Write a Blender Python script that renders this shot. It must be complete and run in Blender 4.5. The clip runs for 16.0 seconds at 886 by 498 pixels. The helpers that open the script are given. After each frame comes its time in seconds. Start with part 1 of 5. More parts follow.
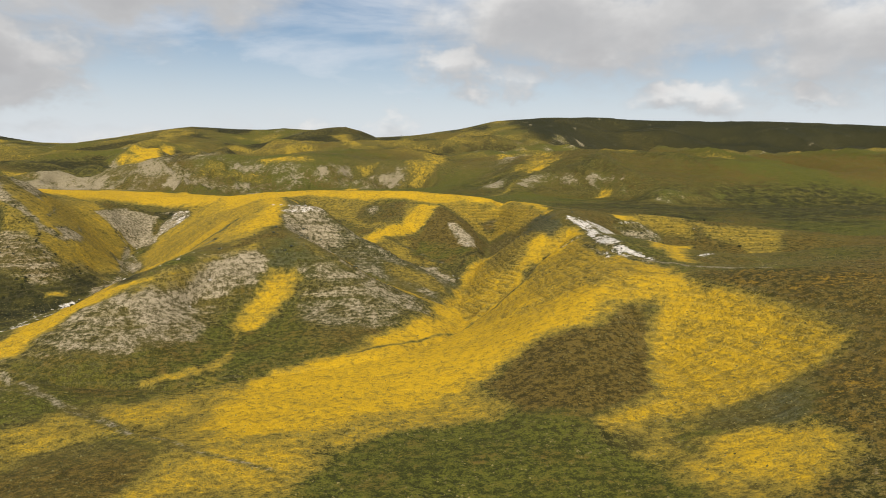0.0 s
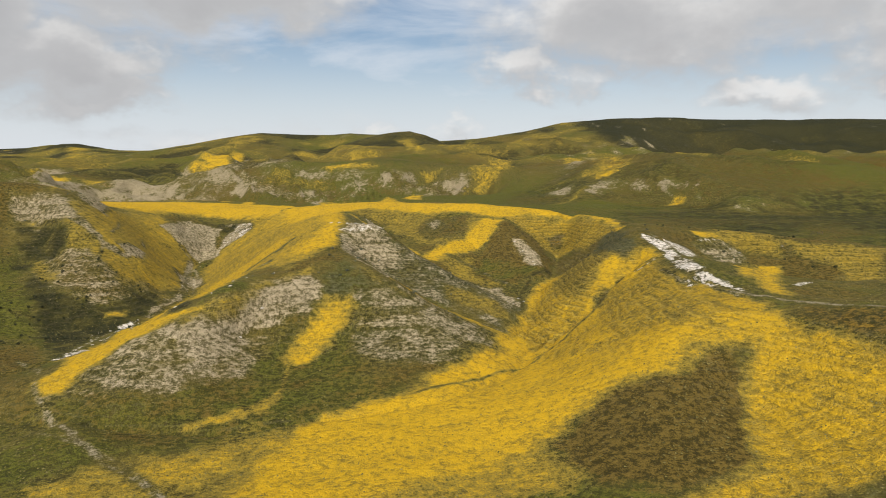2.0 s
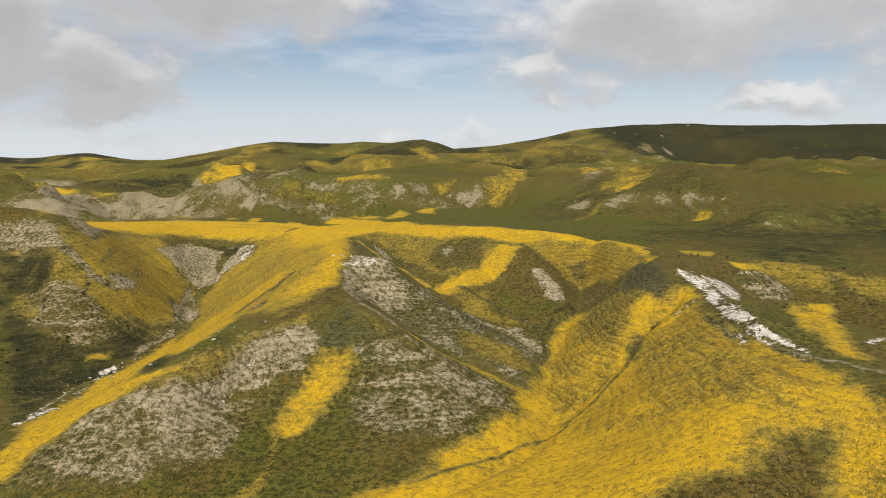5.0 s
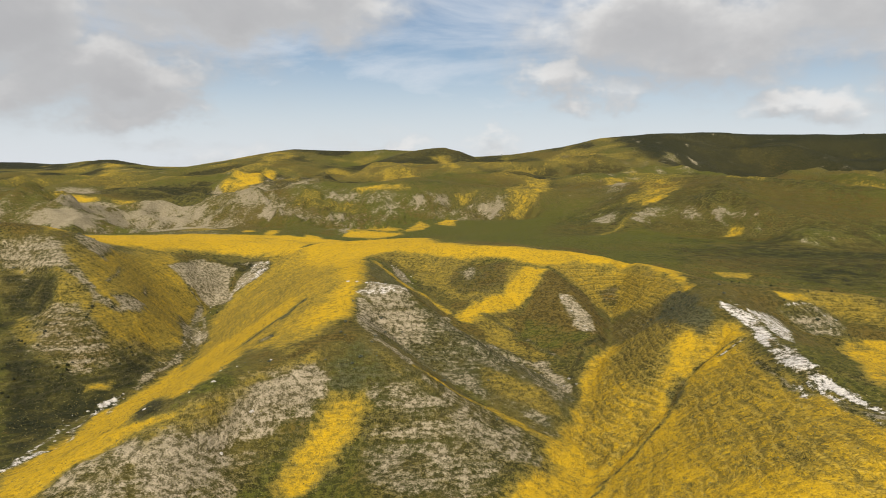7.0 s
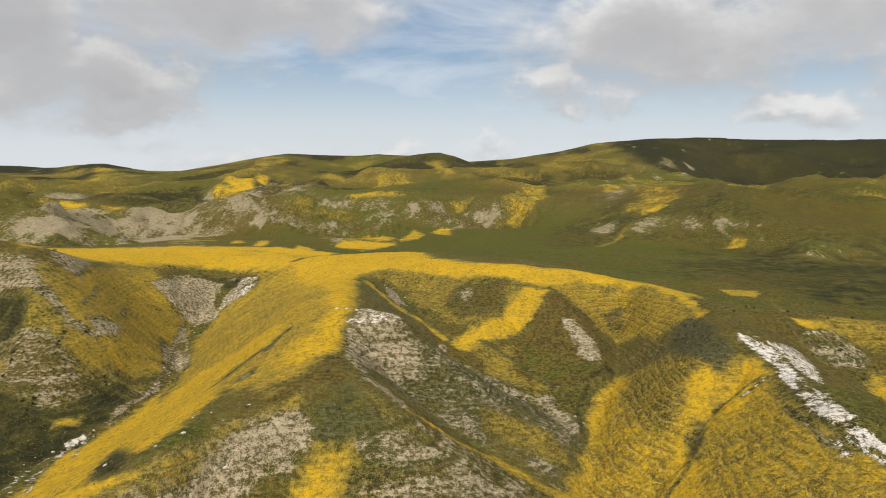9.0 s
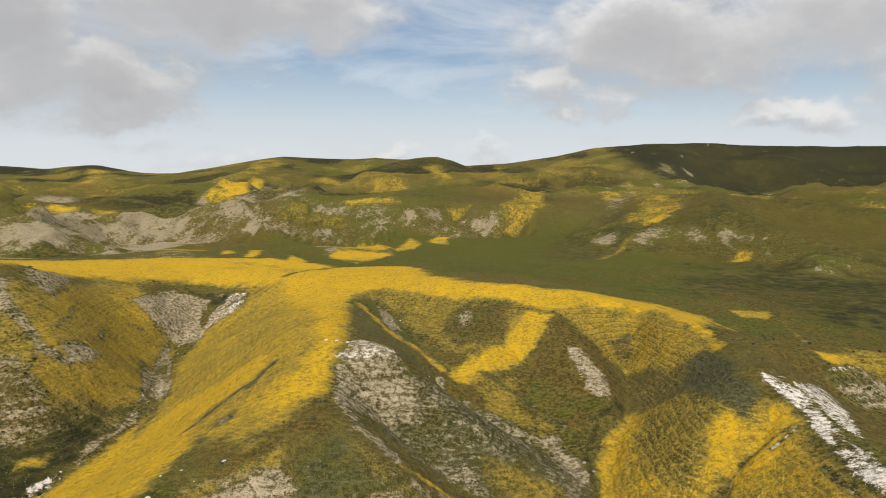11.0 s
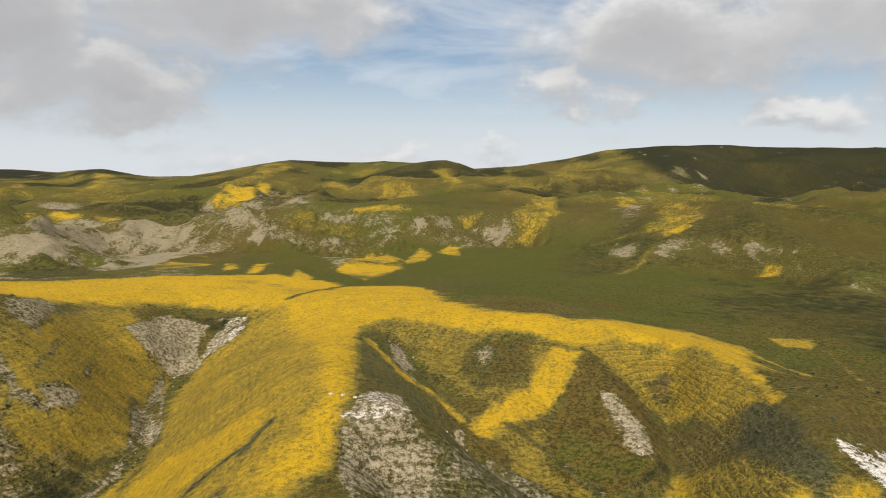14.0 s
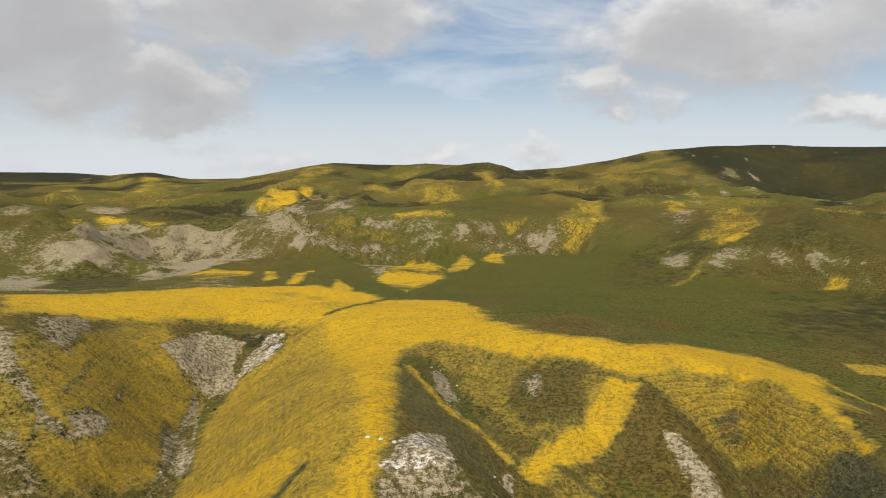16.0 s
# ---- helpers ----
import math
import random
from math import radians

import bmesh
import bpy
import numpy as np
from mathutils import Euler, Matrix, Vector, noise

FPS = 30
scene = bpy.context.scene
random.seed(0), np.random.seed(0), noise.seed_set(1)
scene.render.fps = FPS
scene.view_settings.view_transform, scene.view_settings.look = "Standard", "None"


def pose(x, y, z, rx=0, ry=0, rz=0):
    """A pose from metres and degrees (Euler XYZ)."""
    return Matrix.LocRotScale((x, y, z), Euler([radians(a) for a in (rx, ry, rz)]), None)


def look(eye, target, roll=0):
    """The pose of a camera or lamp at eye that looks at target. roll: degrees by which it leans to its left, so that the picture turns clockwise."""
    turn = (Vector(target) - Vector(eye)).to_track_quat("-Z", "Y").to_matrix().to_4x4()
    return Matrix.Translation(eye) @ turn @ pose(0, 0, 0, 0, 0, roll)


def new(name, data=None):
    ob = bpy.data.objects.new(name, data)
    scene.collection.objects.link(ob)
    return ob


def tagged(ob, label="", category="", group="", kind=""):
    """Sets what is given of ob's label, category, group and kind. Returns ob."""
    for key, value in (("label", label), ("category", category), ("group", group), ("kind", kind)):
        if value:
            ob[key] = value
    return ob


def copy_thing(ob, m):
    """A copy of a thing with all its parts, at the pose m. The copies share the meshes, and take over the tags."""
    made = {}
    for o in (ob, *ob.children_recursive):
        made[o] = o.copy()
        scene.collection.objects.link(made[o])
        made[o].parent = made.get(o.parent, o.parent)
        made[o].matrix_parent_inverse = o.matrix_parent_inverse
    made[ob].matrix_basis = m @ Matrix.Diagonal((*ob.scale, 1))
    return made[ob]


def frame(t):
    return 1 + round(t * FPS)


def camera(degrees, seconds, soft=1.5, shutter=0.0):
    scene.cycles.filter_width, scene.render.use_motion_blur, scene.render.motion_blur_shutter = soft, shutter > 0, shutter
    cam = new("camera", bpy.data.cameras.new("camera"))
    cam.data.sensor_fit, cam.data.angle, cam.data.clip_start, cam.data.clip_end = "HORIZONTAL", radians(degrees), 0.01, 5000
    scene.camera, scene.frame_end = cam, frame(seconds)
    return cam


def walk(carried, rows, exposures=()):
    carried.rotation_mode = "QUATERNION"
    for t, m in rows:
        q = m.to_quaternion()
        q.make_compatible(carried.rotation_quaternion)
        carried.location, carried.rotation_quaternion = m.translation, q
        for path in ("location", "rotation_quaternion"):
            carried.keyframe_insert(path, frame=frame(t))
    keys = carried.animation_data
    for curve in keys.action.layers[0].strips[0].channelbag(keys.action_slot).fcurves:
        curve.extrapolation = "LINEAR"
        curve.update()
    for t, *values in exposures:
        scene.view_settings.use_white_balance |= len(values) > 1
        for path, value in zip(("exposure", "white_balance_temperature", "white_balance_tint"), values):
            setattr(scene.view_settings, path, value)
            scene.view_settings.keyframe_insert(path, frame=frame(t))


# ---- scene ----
cam = camera(64.13, 16.0, soft=1.0)
PATH = [
    (0.0, pose(0.00, 0.00, 60.00, 83.956, -0.263, -3.496)),
    (0.5, pose(0.29, 3.22, 61.19, 83.904, -0.363, -3.646)),
    (1.0, pose(0.49, 6.57, 62.43, 83.885, -0.311, -3.379)),
    (1.5, pose(0.75, 10.15, 63.70, 83.950, -0.054, -1.248)),
    (2.0, pose(1.01, 13.85, 64.96, 84.079, 0.213, 1.724)),
    (2.5, pose(1.15, 17.68, 66.21, 84.172, 0.235, 2.401)),
    (3.0, pose(1.10, 21.58, 67.38, 84.269, 0.206, 2.213)),
    (3.5, pose(1.03, 25.52, 68.73, 84.339, 0.120, 2.080)),
    (3.7, pose(1.04, 27.08, 69.28, 84.378, 0.043, 2.055)),
    (5.8, pose(0.30, 43.74, 73.83, 84.733, 0.316, 4.088)),
    (6.0, pose(0.16, 45.26, 74.28, 84.916, 0.113, 4.503)),
    (6.5, pose(-0.22, 49.06, 75.50, 84.995, 0.112, 4.693)),
    (7.0, pose(-0.61, 52.93, 76.71, 85.040, 0.070, 4.538)),
    (7.5, pose(-0.93, 56.71, 77.89, 85.099, 0.001, 4.435)),
    (8.0, pose(-1.39, 60.42, 79.16, 85.165, 0.006, 4.305)),
    (8.5, pose(-1.76, 64.14, 80.35, 85.213, -0.031, 4.212)),
    (9.0, pose(-2.16, 67.88, 81.52, 85.284, -0.046, 4.119)),
    (9.2, pose(-2.34, 69.40, 81.99, 85.347, -0.045, 4.080)),
    (11.3, pose(-4.31, 85.42, 87.63, 85.456, -0.462, 3.828)),
    (11.5, pose(-4.63, 86.99, 88.13, 85.390, -0.188, 3.653)),
    (12.0, pose(-5.43, 90.89, 89.40, 85.403, -0.265, 3.528)),
    (12.5, pose(-6.21, 94.73, 90.66, 85.418, -0.285, 3.482)),
    (13.0, pose(-6.93, 98.47, 91.89, 85.427, -0.354, 3.636)),
    (13.5, pose(-7.62, 102.24, 93.10, 85.453, -0.340, 3.925)),
    (14.0, pose(-8.35, 106.08, 94.35, 85.473, -0.337, 4.492)),
    (14.5, pose(-9.03, 109.84, 95.57, 85.473, -0.333, 5.164)),
    (15.0, pose(-9.67, 113.61, 96.83, 85.480, -0.233, 6.102)),
    (15.5, pose(-10.31, 117.45, 98.06, 85.486, -0.236, 7.095)),
    (16.0, pose(-10.96, 121.32, 99.32, 85.481, -0.199, 7.858)),
]
walk(cam, PATH)

# ---------------------------------------------------------------- light
SUN_ELEVATION, SUN_FROM = 44.0, (-0.05, -0.9)  # height in degrees; plan direction towards the sun
scene.view_settings.exposure = 0.16


class Tree:
    """Short hand for building node trees."""

    def __init__(self, tree):
        self.tree, self.nodes, self.links = tree, tree.nodes, tree.links

    def add(self, kind, *feeds, out=0, **settings):
        node = self.nodes.new(kind)
        for key, value in settings.items():
            setattr(node, key, value)
        for k, feed in enumerate(feeds):
            self.feed(node.inputs[k], feed)
        return node.outputs[out]

    def feed(self, socket, value):
        if value is None:
            return
        if isinstance(value, bpy.types.NodeSocket):
            self.links.new(value, socket)
        else:
            socket.default_value = value

    def math(self, op, a, b=None, c=None, clamp=False):
        return self.add("ShaderNodeMath", a, b, c, operation=op, use_clamp=clamp)

    def mix(self, fac, a, b):
        node = self.nodes.new("ShaderNodeMix")
        node.data_type = "RGBA"
        self.feed(node.inputs[0], fac)
        self.feed(node.inputs[6], a)
        self.feed(node.inputs[7], b)
        return node.outputs[2]

    def vec(self, op, a, b=None):
        return self.add("ShaderNodeVectorMath", a, b, operation=op)

    def noise(self, vector, scale, detail=3.0, rough=0.55, distort=0.0):
        node = self.nodes.new("ShaderNodeTexNoise")
        self.feed(node.inputs["Vector"], vector)
        node.inputs["Scale"].default_value = scale
        node.inputs["Detail"].default_value = detail
        node.inputs["Roughness"].default_value = rough
        node.inputs["Distortion"].default_value = distort
        return node.outputs["Fac"]

    def ramp(self, value, low, high):
        """0 at low, 1 at high, clamped and smooth."""
        node = self.nodes.new("ShaderNodeMapRange")
        node.interpolation_type = "SMOOTHSTEP"
        self.feed(node.inputs[0], value)
        self.feed(node.inputs[1], low)
        self.feed(node.inputs[2], high)
        return node.outputs[0]

    def attribute(self, name):
        node = self.nodes.new("ShaderNodeAttribute")
        node.attribute_name = name
        return node.outputs["Fac"]


def rgb(r, g, b):
    return (r, g, b, 1.0)


world = bpy.data.worlds.new("world")
scene.world = world
world.use_nodes = True
world.node_tree.nodes.clear()
sky_tree = Tree(world.node_tree)
toward = sky_tree.add("ShaderNodeTexCoord")
split = sky_tree.nodes.new("ShaderNodeSeparateXYZ")
sky_tree.feed(split.inputs[0], toward)
azimuth = sky_tree.math("MULTIPLY", sky_tree.math("ARCTAN2", split.outputs[0], split.outputs[1]), 57.2958)
rise = sky_tree.math("MULTIPLY", sky_tree.math("ARCSINE", split.outputs[2]), 57.2958)
dome = sky_tree.nodes.new("ShaderNodeTexSky")
dome.sky_type, dome.sun_disc = "NISHITA", False
dome.sun_elevation = radians(SUN_ELEVATION)
dome.sun_rotation = math.atan2(SUN_FROM[0], SUN_FROM[1])
dome.air_density, dome.dust_density, dome.ozone_density = 1.0, 1.5, 1.2


def cloud_cover(lift):
    """How thick the cloud is in a direction, seen a little higher by lift degrees."""
    t = sky_tree
    up = t.math("ADD", rise, lift)
    flat = t.nodes.new("ShaderNodeCombineXYZ")
    t.feed(flat.inputs[0], azimuth)
    t.feed(flat.inputs[1], t.math("MULTIPLY", up, 1.5))
    billow = t.noise(flat.outputs[0], 0.12, 6.0, 0.52, 0.1)
    broad = t.noise(flat.outputs[0], 0.035, 2.0, 0.5)
    bend = t.noise(flat.outputs[0], 0.16, 4.0, 0.6)
    sway = t.noise(t.vec("ADD", flat.outputs[0], (40.0, 17.0, 3.0)), 0.2, 4.0, 0.6)
    side = t.math("ADD", azimuth, t.math("MULTIPLY", t.math("SUBTRACT", bend, 0.5), 11.0))
    tall = t.math("ADD", up, t.math("MULTIPLY", t.math("SUBTRACT", sway, 0.5), 6.0))
    best = None
    # centre in degrees to the right and up, half width, half height, weight
    for a, e, wide, high, weight in CLOUDS:
        p = t.math("DIVIDE", t.math("SUBTRACT", side, a), wide)
        q = t.math("DIVIDE", t.math("SUBTRACT", tall, e), high)
        r = t.math("SQRT", t.math("ADD", t.math("MULTIPLY", p, p), t.math("MULTIPLY", q, q)))
        one = t.math("MULTIPLY", t.ramp(r, 1.35, 0.2), weight)
        best = one if best is None else t.math("MAXIMUM", best, one)
    outside = t.math("MULTIPLY", t.ramp(t.math("ABSOLUTE", azimuth), 40, 60), t.ramp(broad, 0.42, 0.6))
    high_up = t.math("MULTIPLY", t.ramp(up, 22, 34), t.ramp(broad, 0.4, 0.6))
    best = t.math("MAXIMUM", best, t.math("MULTIPLY", t.math("MAXIMUM", outside, high_up), 0.75))
    return t.math("ADD", best, t.math("MULTIPLY", t.math("SUBTRACT", billow, 0.5), 1.7))


CLOUDS = (
    (12.5, 11.5, 13.0, 4.6, 1.0), (5.2, 8.6, 4.8, 2.4, 0.85), (9.5, 7.6, 4.6, 1.9, 0.8), (24.0, 12.5, 12.0, 4.6, 0.9), (21.6, 5.8, 5.4, 1.5, 0.72),
    (-32.0, 8.6, 9.5, 4.2, 1.1), (-37.0, 11.5, 9.0, 6.0, 1.15), (-27.0, 13.0, 6.0, 3.0, 0.8), (-27.0, 6.0, 7.0, 1.6, 0.75), (-19.0, 14.4, 12.5, 4.4, 1.05), (-0.8, 3.5, 3.0, 1.5, 0.6),
    (-23.5, 2.8, 6.0, 1.4, 0.42), (33.0, 9.5, 9.0, 4.0, 0.85), (-46.0, 8.0, 8.0, 5.0, 0.9), (-8.0, 3.2, 5.0, 1.0, 0.4), (30.0, 6.2, 3.0, 1.2, 0.7),
)
here, above = cloud_cover(0.0), cloud_cover(1.3)
thick = sky_tree.ramp(here, 0.02, 0.85)
lit = sky_tree.ramp(sky_tree.math("SUBTRACT", sky_tree.math("SUBTRACT", here, above), sky_tree.math("MULTIPLY", sky_tree.ramp(azimuth, -5.0, -20.0), 0.16)), -0.3, 0.6)
heavy = sky_tree.ramp(here, 0.65, 1.2)
cloud = sky_tree.mix(lit, rgb(5.3, 5.35, 5.45), rgb(8.3, 8.2, 8.05))
cloud = sky_tree.mix(sky_tree.math("MULTIPLY", heavy, 0.75), cloud, rgb(4.6, 4.6, 4.72))
veil_at = sky_tree.nodes.new("ShaderNodeCombineXYZ")
sky_tree.feed(veil_at.inputs[0], sky_tree.math("MULTIPLY", azimuth, 0.22))
sky_tree.feed(veil_at.inputs[1], rise)
veil = sky_tree.noise(veil_at.outputs[0], 0.22, 6.0, 0.6, 0.4)
veil = sky_tree.math("MAXIMUM", sky_tree.math("MULTIPLY", sky_tree.ramp(veil, 0.36, 0.7), 0.7), sky_tree.math("MULTIPLY", sky_tree.ramp(rise, 12.0, 1.0), 0.9))
blue = sky_tree.mix(veil, dome.outputs[0], rgb(7.5, 7.85, 8.35))
seen = sky_tree.mix(thick, blue, cloud)
shine = sky_tree.nodes.new("ShaderNodeBackground")
sky_tree.feed(shine.inputs[0], seen)
shine.inputs[1].default_value = 0.088
sky_tree.links.new(shine.outputs[0], sky_tree.nodes.new("ShaderNodeOutputWorld").inputs[0])

sun = new("sun", bpy.data.lights.new("sun", "SUN"))
sun.data.energy, sun.data.angle, sun.data.color = 5.0, radians(0.55), (1.0, 0.95, 0.86)
toward_sun = Vector((*SUN_FROM, 0)).normalized() * math.cos(radians(SUN_ELEVATION)) + Vector((0, 0, math.sin(radians(SUN_ELEVATION))))
sun.matrix_world = look(toward_sun * 500, (0, 0, 0))


# ---------------------------------------------------------------- materials
def surface(name):
    mat = bpy.data.materials.new(name)
    mat.use_nodes = True
    t = Tree(mat.node_tree)
    t.nodes.clear()
    shader = t.nodes.new("ShaderNodeBsdfPrincipled")
    t.links.new(shader.outputs[0], t.nodes.new("ShaderNodeOutputMaterial").inputs[0])
    return mat, t, shader


def bumped(t, shader, height, strength, distance):
    node = t.nodes.new("ShaderNodeBump")
    node.inputs["Strength"].default_value = strength
    node.inputs["Distance"].default_value = distance
    t.feed(node.inputs["Height"], height)
    t.links.new(node.outputs[0], shader.inputs["Normal"])


def ground_material():
    mat, t, shader = surface("hillside")
    place = t.add("ShaderNodeNewGeometry")
    parts = t.nodes.new("ShaderNodeSeparateXYZ")
    t.feed(parts.inputs[0], place)
    fine = t.noise(place, 3.2, 3.0, 0.65)
    clump = t.noise(place, 0.85, 4.0, 0.62)
    patchy = t.noise(place, 0.16, 5.0, 0.62)
    broad = t.noise(place, 0.03, 4.0, 0.55)
    mid = t.noise(place, 0.33, 5.0, 0.68)
    steep = t.attribute("steep")
    distant = t.attribute("gullied")
    # cattle steps: level treads a metre or two apart in height, broken and wavering
    stepped = t.math("MAXIMUM", t.attribute("stepped"), t.math("MULTIPLY", steep, 0.35))
    stepped = t.math("MULTIPLY", stepped, t.ramp(t.noise(place, 0.2, 4.0, 0.65), 0.32, 0.52))
    weave = t.math("ADD", t.math("MULTIPLY", t.noise(place, 0.12, 4.0, 0.6), 1.7), t.math("MULTIPLY", clump, 0.8))

    def treads(per_metre, shift):
        return t.math("FRACT", t.math("ADD", t.math("ADD", t.math("MULTIPLY", parts.outputs[2], per_metre), weave), shift))

    wide, close = treads(0.8, 0.0), treads(1.9, 0.37)
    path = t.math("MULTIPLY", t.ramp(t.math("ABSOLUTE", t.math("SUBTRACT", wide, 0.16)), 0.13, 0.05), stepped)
    # dark band below each tread: its shade, painted into the colour
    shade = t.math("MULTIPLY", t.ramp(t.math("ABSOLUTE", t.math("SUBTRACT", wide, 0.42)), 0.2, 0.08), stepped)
    fine_step = t.math("MULTIPLY", t.math("SUBTRACT", t.ramp(close, 0.2, 0.8), 0.5), stepped)
    bent = t.add("ShaderNodeVectorMath", place, t.add("ShaderNodeVectorMath", t.add("ShaderNodeTexNoise", place, None, 0.35, 3.0, out=1), (3.0, 3.0, 3.0), operation="MULTIPLY"), operation="ADD")
    net = t.nodes.new("ShaderNodeTexVoronoi")
    net.feature = "DISTANCE_TO_EDGE"
    t.feed(net.inputs["Vector"], t.vec("MULTIPLY", bent, (0.75, 0.20, 0.9)))
    net.inputs["Scale"].default_value = 1.0
    worn_net = t.math("MULTIPLY", t.ramp(net.outputs["Distance"], 0.08, 0.01), stepped)
    # painted shade on both sides of the worn lines
    net_shade = t.math("MULTIPLY", t.math("MULTIPLY", t.ramp(net.outputs["Distance"], 0.26, 0.12), stepped), t.ramp(net.outputs["Distance"], 0.05, 0.11))
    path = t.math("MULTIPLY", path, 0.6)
    shade = t.math("MAXIMUM", t.math("MULTIPLY", shade, 0.75), t.math("MULTIPLY", net_shade, 0.5))
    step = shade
    riser = t.math("ADD", t.math("MULTIPLY", wide, 0.6), t.math("MULTIPLY", close, 0.4))
    riser = t.math("MULTIPLY", riser, stepped)
    # streaks down the slope and along it, where plants thin out
    runs = t.math("SUBTRACT", t.attribute("downhill"), 0.5)
    ledges = t.math("MULTIPLY", t.math("SUBTRACT", t.attribute("along"), 0.5), t.ramp(steep, 0.1, 0.7))
    ledges = t.math("ADD", ledges, t.math("MULTIPLY", fine_step, 0.4))
    # grass
    speck = t.math("ADD", t.math("MULTIPLY", fine, 0.42), t.math("MULTIPLY", clump, 0.58))
    mottle = t.math("ADD", speck, t.math("MULTIPLY", t.math("ADD", runs, ledges), 0.05))
    grass = t.mix(t.ramp(mottle, 0.43, 0.58), rgb(0.026, 0.025, 0.005), rgb(0.150, 0.120, 0.026))
    grass = t.mix(t.math("MULTIPLY", t.ramp(patchy, 0.4, 0.6), 0.5), grass, rgb(0.056, 0.060, 0.010))
    grass = t.mix(t.math("MULTIPLY", t.ramp(broad, 0.42, 0.62), 0.5), grass, rgb(0.108, 0.083, 0.018))
    straw = t.ramp(t.noise(place, 1.6, 4.0, 0.7), 0.56, 0.7)
    grass = t.mix(t.math("MULTIPLY", straw, t.math("ADD", t.math("MULTIPLY", steep, 0.35), 0.15)), grass, rgb(0.29, 0.23, 0.10))

    smooth = t.math("SUBTRACT", 1.0, t.math("MULTIPLY", distant, 0.6))
    rugged = t.math("MULTIPLY", t.math("SUBTRACT", mid, 0.5), t.math("MULTIPLY", distant, 2.6))

    def over(under, name, dark, light, spread=1.0, gap=0.0, full=1.15, down=0.25, level_out=0.35):
        value = t.attribute(name)
        loose = t.math("ADD", t.math("MULTIPLY", t.math("SUBTRACT", clump, 0.5), spread * 1.7), t.math("MULTIPLY", t.math("SUBTRACT", fine, 0.5), spread * 1.1))
        loose = t.math("ADD", t.math("MULTIPLY", loose, smooth), rugged)
        loose = t.math("ADD", loose, t.math("MULTIPLY", t.math("SUBTRACT", patchy, 0.5), spread * 2.0))
        loose = t.math("ADD", loose, t.math("ADD", t.math("MULTIPLY", runs, down), t.math("MULTIPLY", ledges, level_out)))
        if gap:
            loose = t.math("SUBTRACT", loose, t.math("MULTIPLY", step, gap))
        amount = t.ramp(t.math("ADD", t.math("MULTIPLY", value, full), t.math("MULTIPLY", loose, 0.75)), 0.26, 0.78)
        amount = t.math("MULTIPLY", amount, t.ramp(value, 0.0, 0.15))
        spots = t.math("ADD", 0.6, t.math("MULTIPLY", t.math("SUBTRACT", t.ramp(mottle, 0.42, 0.58), 0.6), smooth))
        tone = t.mix(spots, rgb(*dark), rgb(*light))
        return t.mix(amount, under, tone)

    colour = over(grass, "green", (0.035, 0.037, 0.006), (0.104, 0.102, 0.014), 0.9, 0.0, 1.2)
    # dark cover: real scrub, plus cloud and gully shade painted in
    colour = over(colour, "scrub_and_shade", (0.006, 0.007, 0.002), (0.030, 0.030, 0.010), 1.3, 0.0, 1.3)
    colour = over(colour, "brown", (0.036, 0.028, 0.005), (0.135, 0.092, 0.018), 0.9)
    colour = over(colour, "sage", (0.029, 0.030, 0.010), (0.090, 0.086, 0.036), 1.0)
    colour = over(colour, "rust", (0.070, 0.045, 0.008), (0.23, 0.138, 0.015), 1.1, 0.4)
    colour = over(colour, "pale", (0.090, 0.074, 0.032), (0.40, 0.325, 0.21), 0.72, 0.25, 1.05, 0.3, 0.95)
    # flowers: a thin scatter reads olive-gold, a dense carpet bright yellow
    bloom = t.attribute("flower")
    loose = t.math("ADD", t.math("MULTIPLY", t.math("SUBTRACT", clump, 0.5), 1.5), t.math("MULTIPLY", t.math("SUBTRACT", patchy, 0.5), 0.9))
    loose = t.math("ADD", loose, t.math("MULTIPLY", t.math("SUBTRACT", fine, 0.5), 1.1))
    loose = t.math("ADD", loose, t.math("ADD", t.math("MULTIPLY", runs, 0.3), t.math("MULTIPLY", ledges, 0.12)))
    loose = t.math("ADD", loose, rugged)
    dense = t.math("ADD", t.math("MULTIPLY", bloom, 0.92), t.math("MULTIPLY", loose, 0.85))
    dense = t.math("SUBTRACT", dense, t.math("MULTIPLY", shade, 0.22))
    tone = t.mix(t.ramp(dense, 0.36, 1.12), rgb(0.215, 0.158, 0.026), rgb(0.515, 0.312, 0.011))
    tone = t.mix(t.math("MULTIPLY", t.ramp(mottle, 0.52, 0.38), 0.5), tone, rgb(0.140, 0.092, 0.010))
    colour = t.mix(t.math("MULTIPLY", t.ramp(dense, 0.02, 0.55), t.ramp(bloom, 0.0, 0.3)), colour, tone)
    worn = t.mix(t.ramp(bloom, 0.1, 0.5), rgb(0.24, 0.20, 0.10), rgb(0.52, 0.37, 0.07))
    # shade of treads and worn lines goes into the colour here
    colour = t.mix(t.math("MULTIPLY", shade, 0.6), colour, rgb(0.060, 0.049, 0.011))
    colour = t.mix(t.math("MULTIPLY", t.math("MAXIMUM", path, t.math("MULTIPLY", worn_net, 0.5)), 0.7), colour, worn)
    colour = over(colour, "trail", (0.12, 0.10, 0.055), (0.30, 0.25, 0.16), 0.8)
    colour = over(colour, "white", (0.36, 0.32, 0.27), (0.70, 0.64, 0.56), 1.5, 0.0, 1.0, 0.5, 0.1)
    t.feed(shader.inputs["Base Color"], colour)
    shader.inputs["Roughness"].default_value = 0.95
    shader.inputs["Specular IOR Level"].default_value = 0.12
    relief = t.math("ADD", t.math("MULTIPLY", speck, 1.4), t.math("MULTIPLY", riser, 0.8))
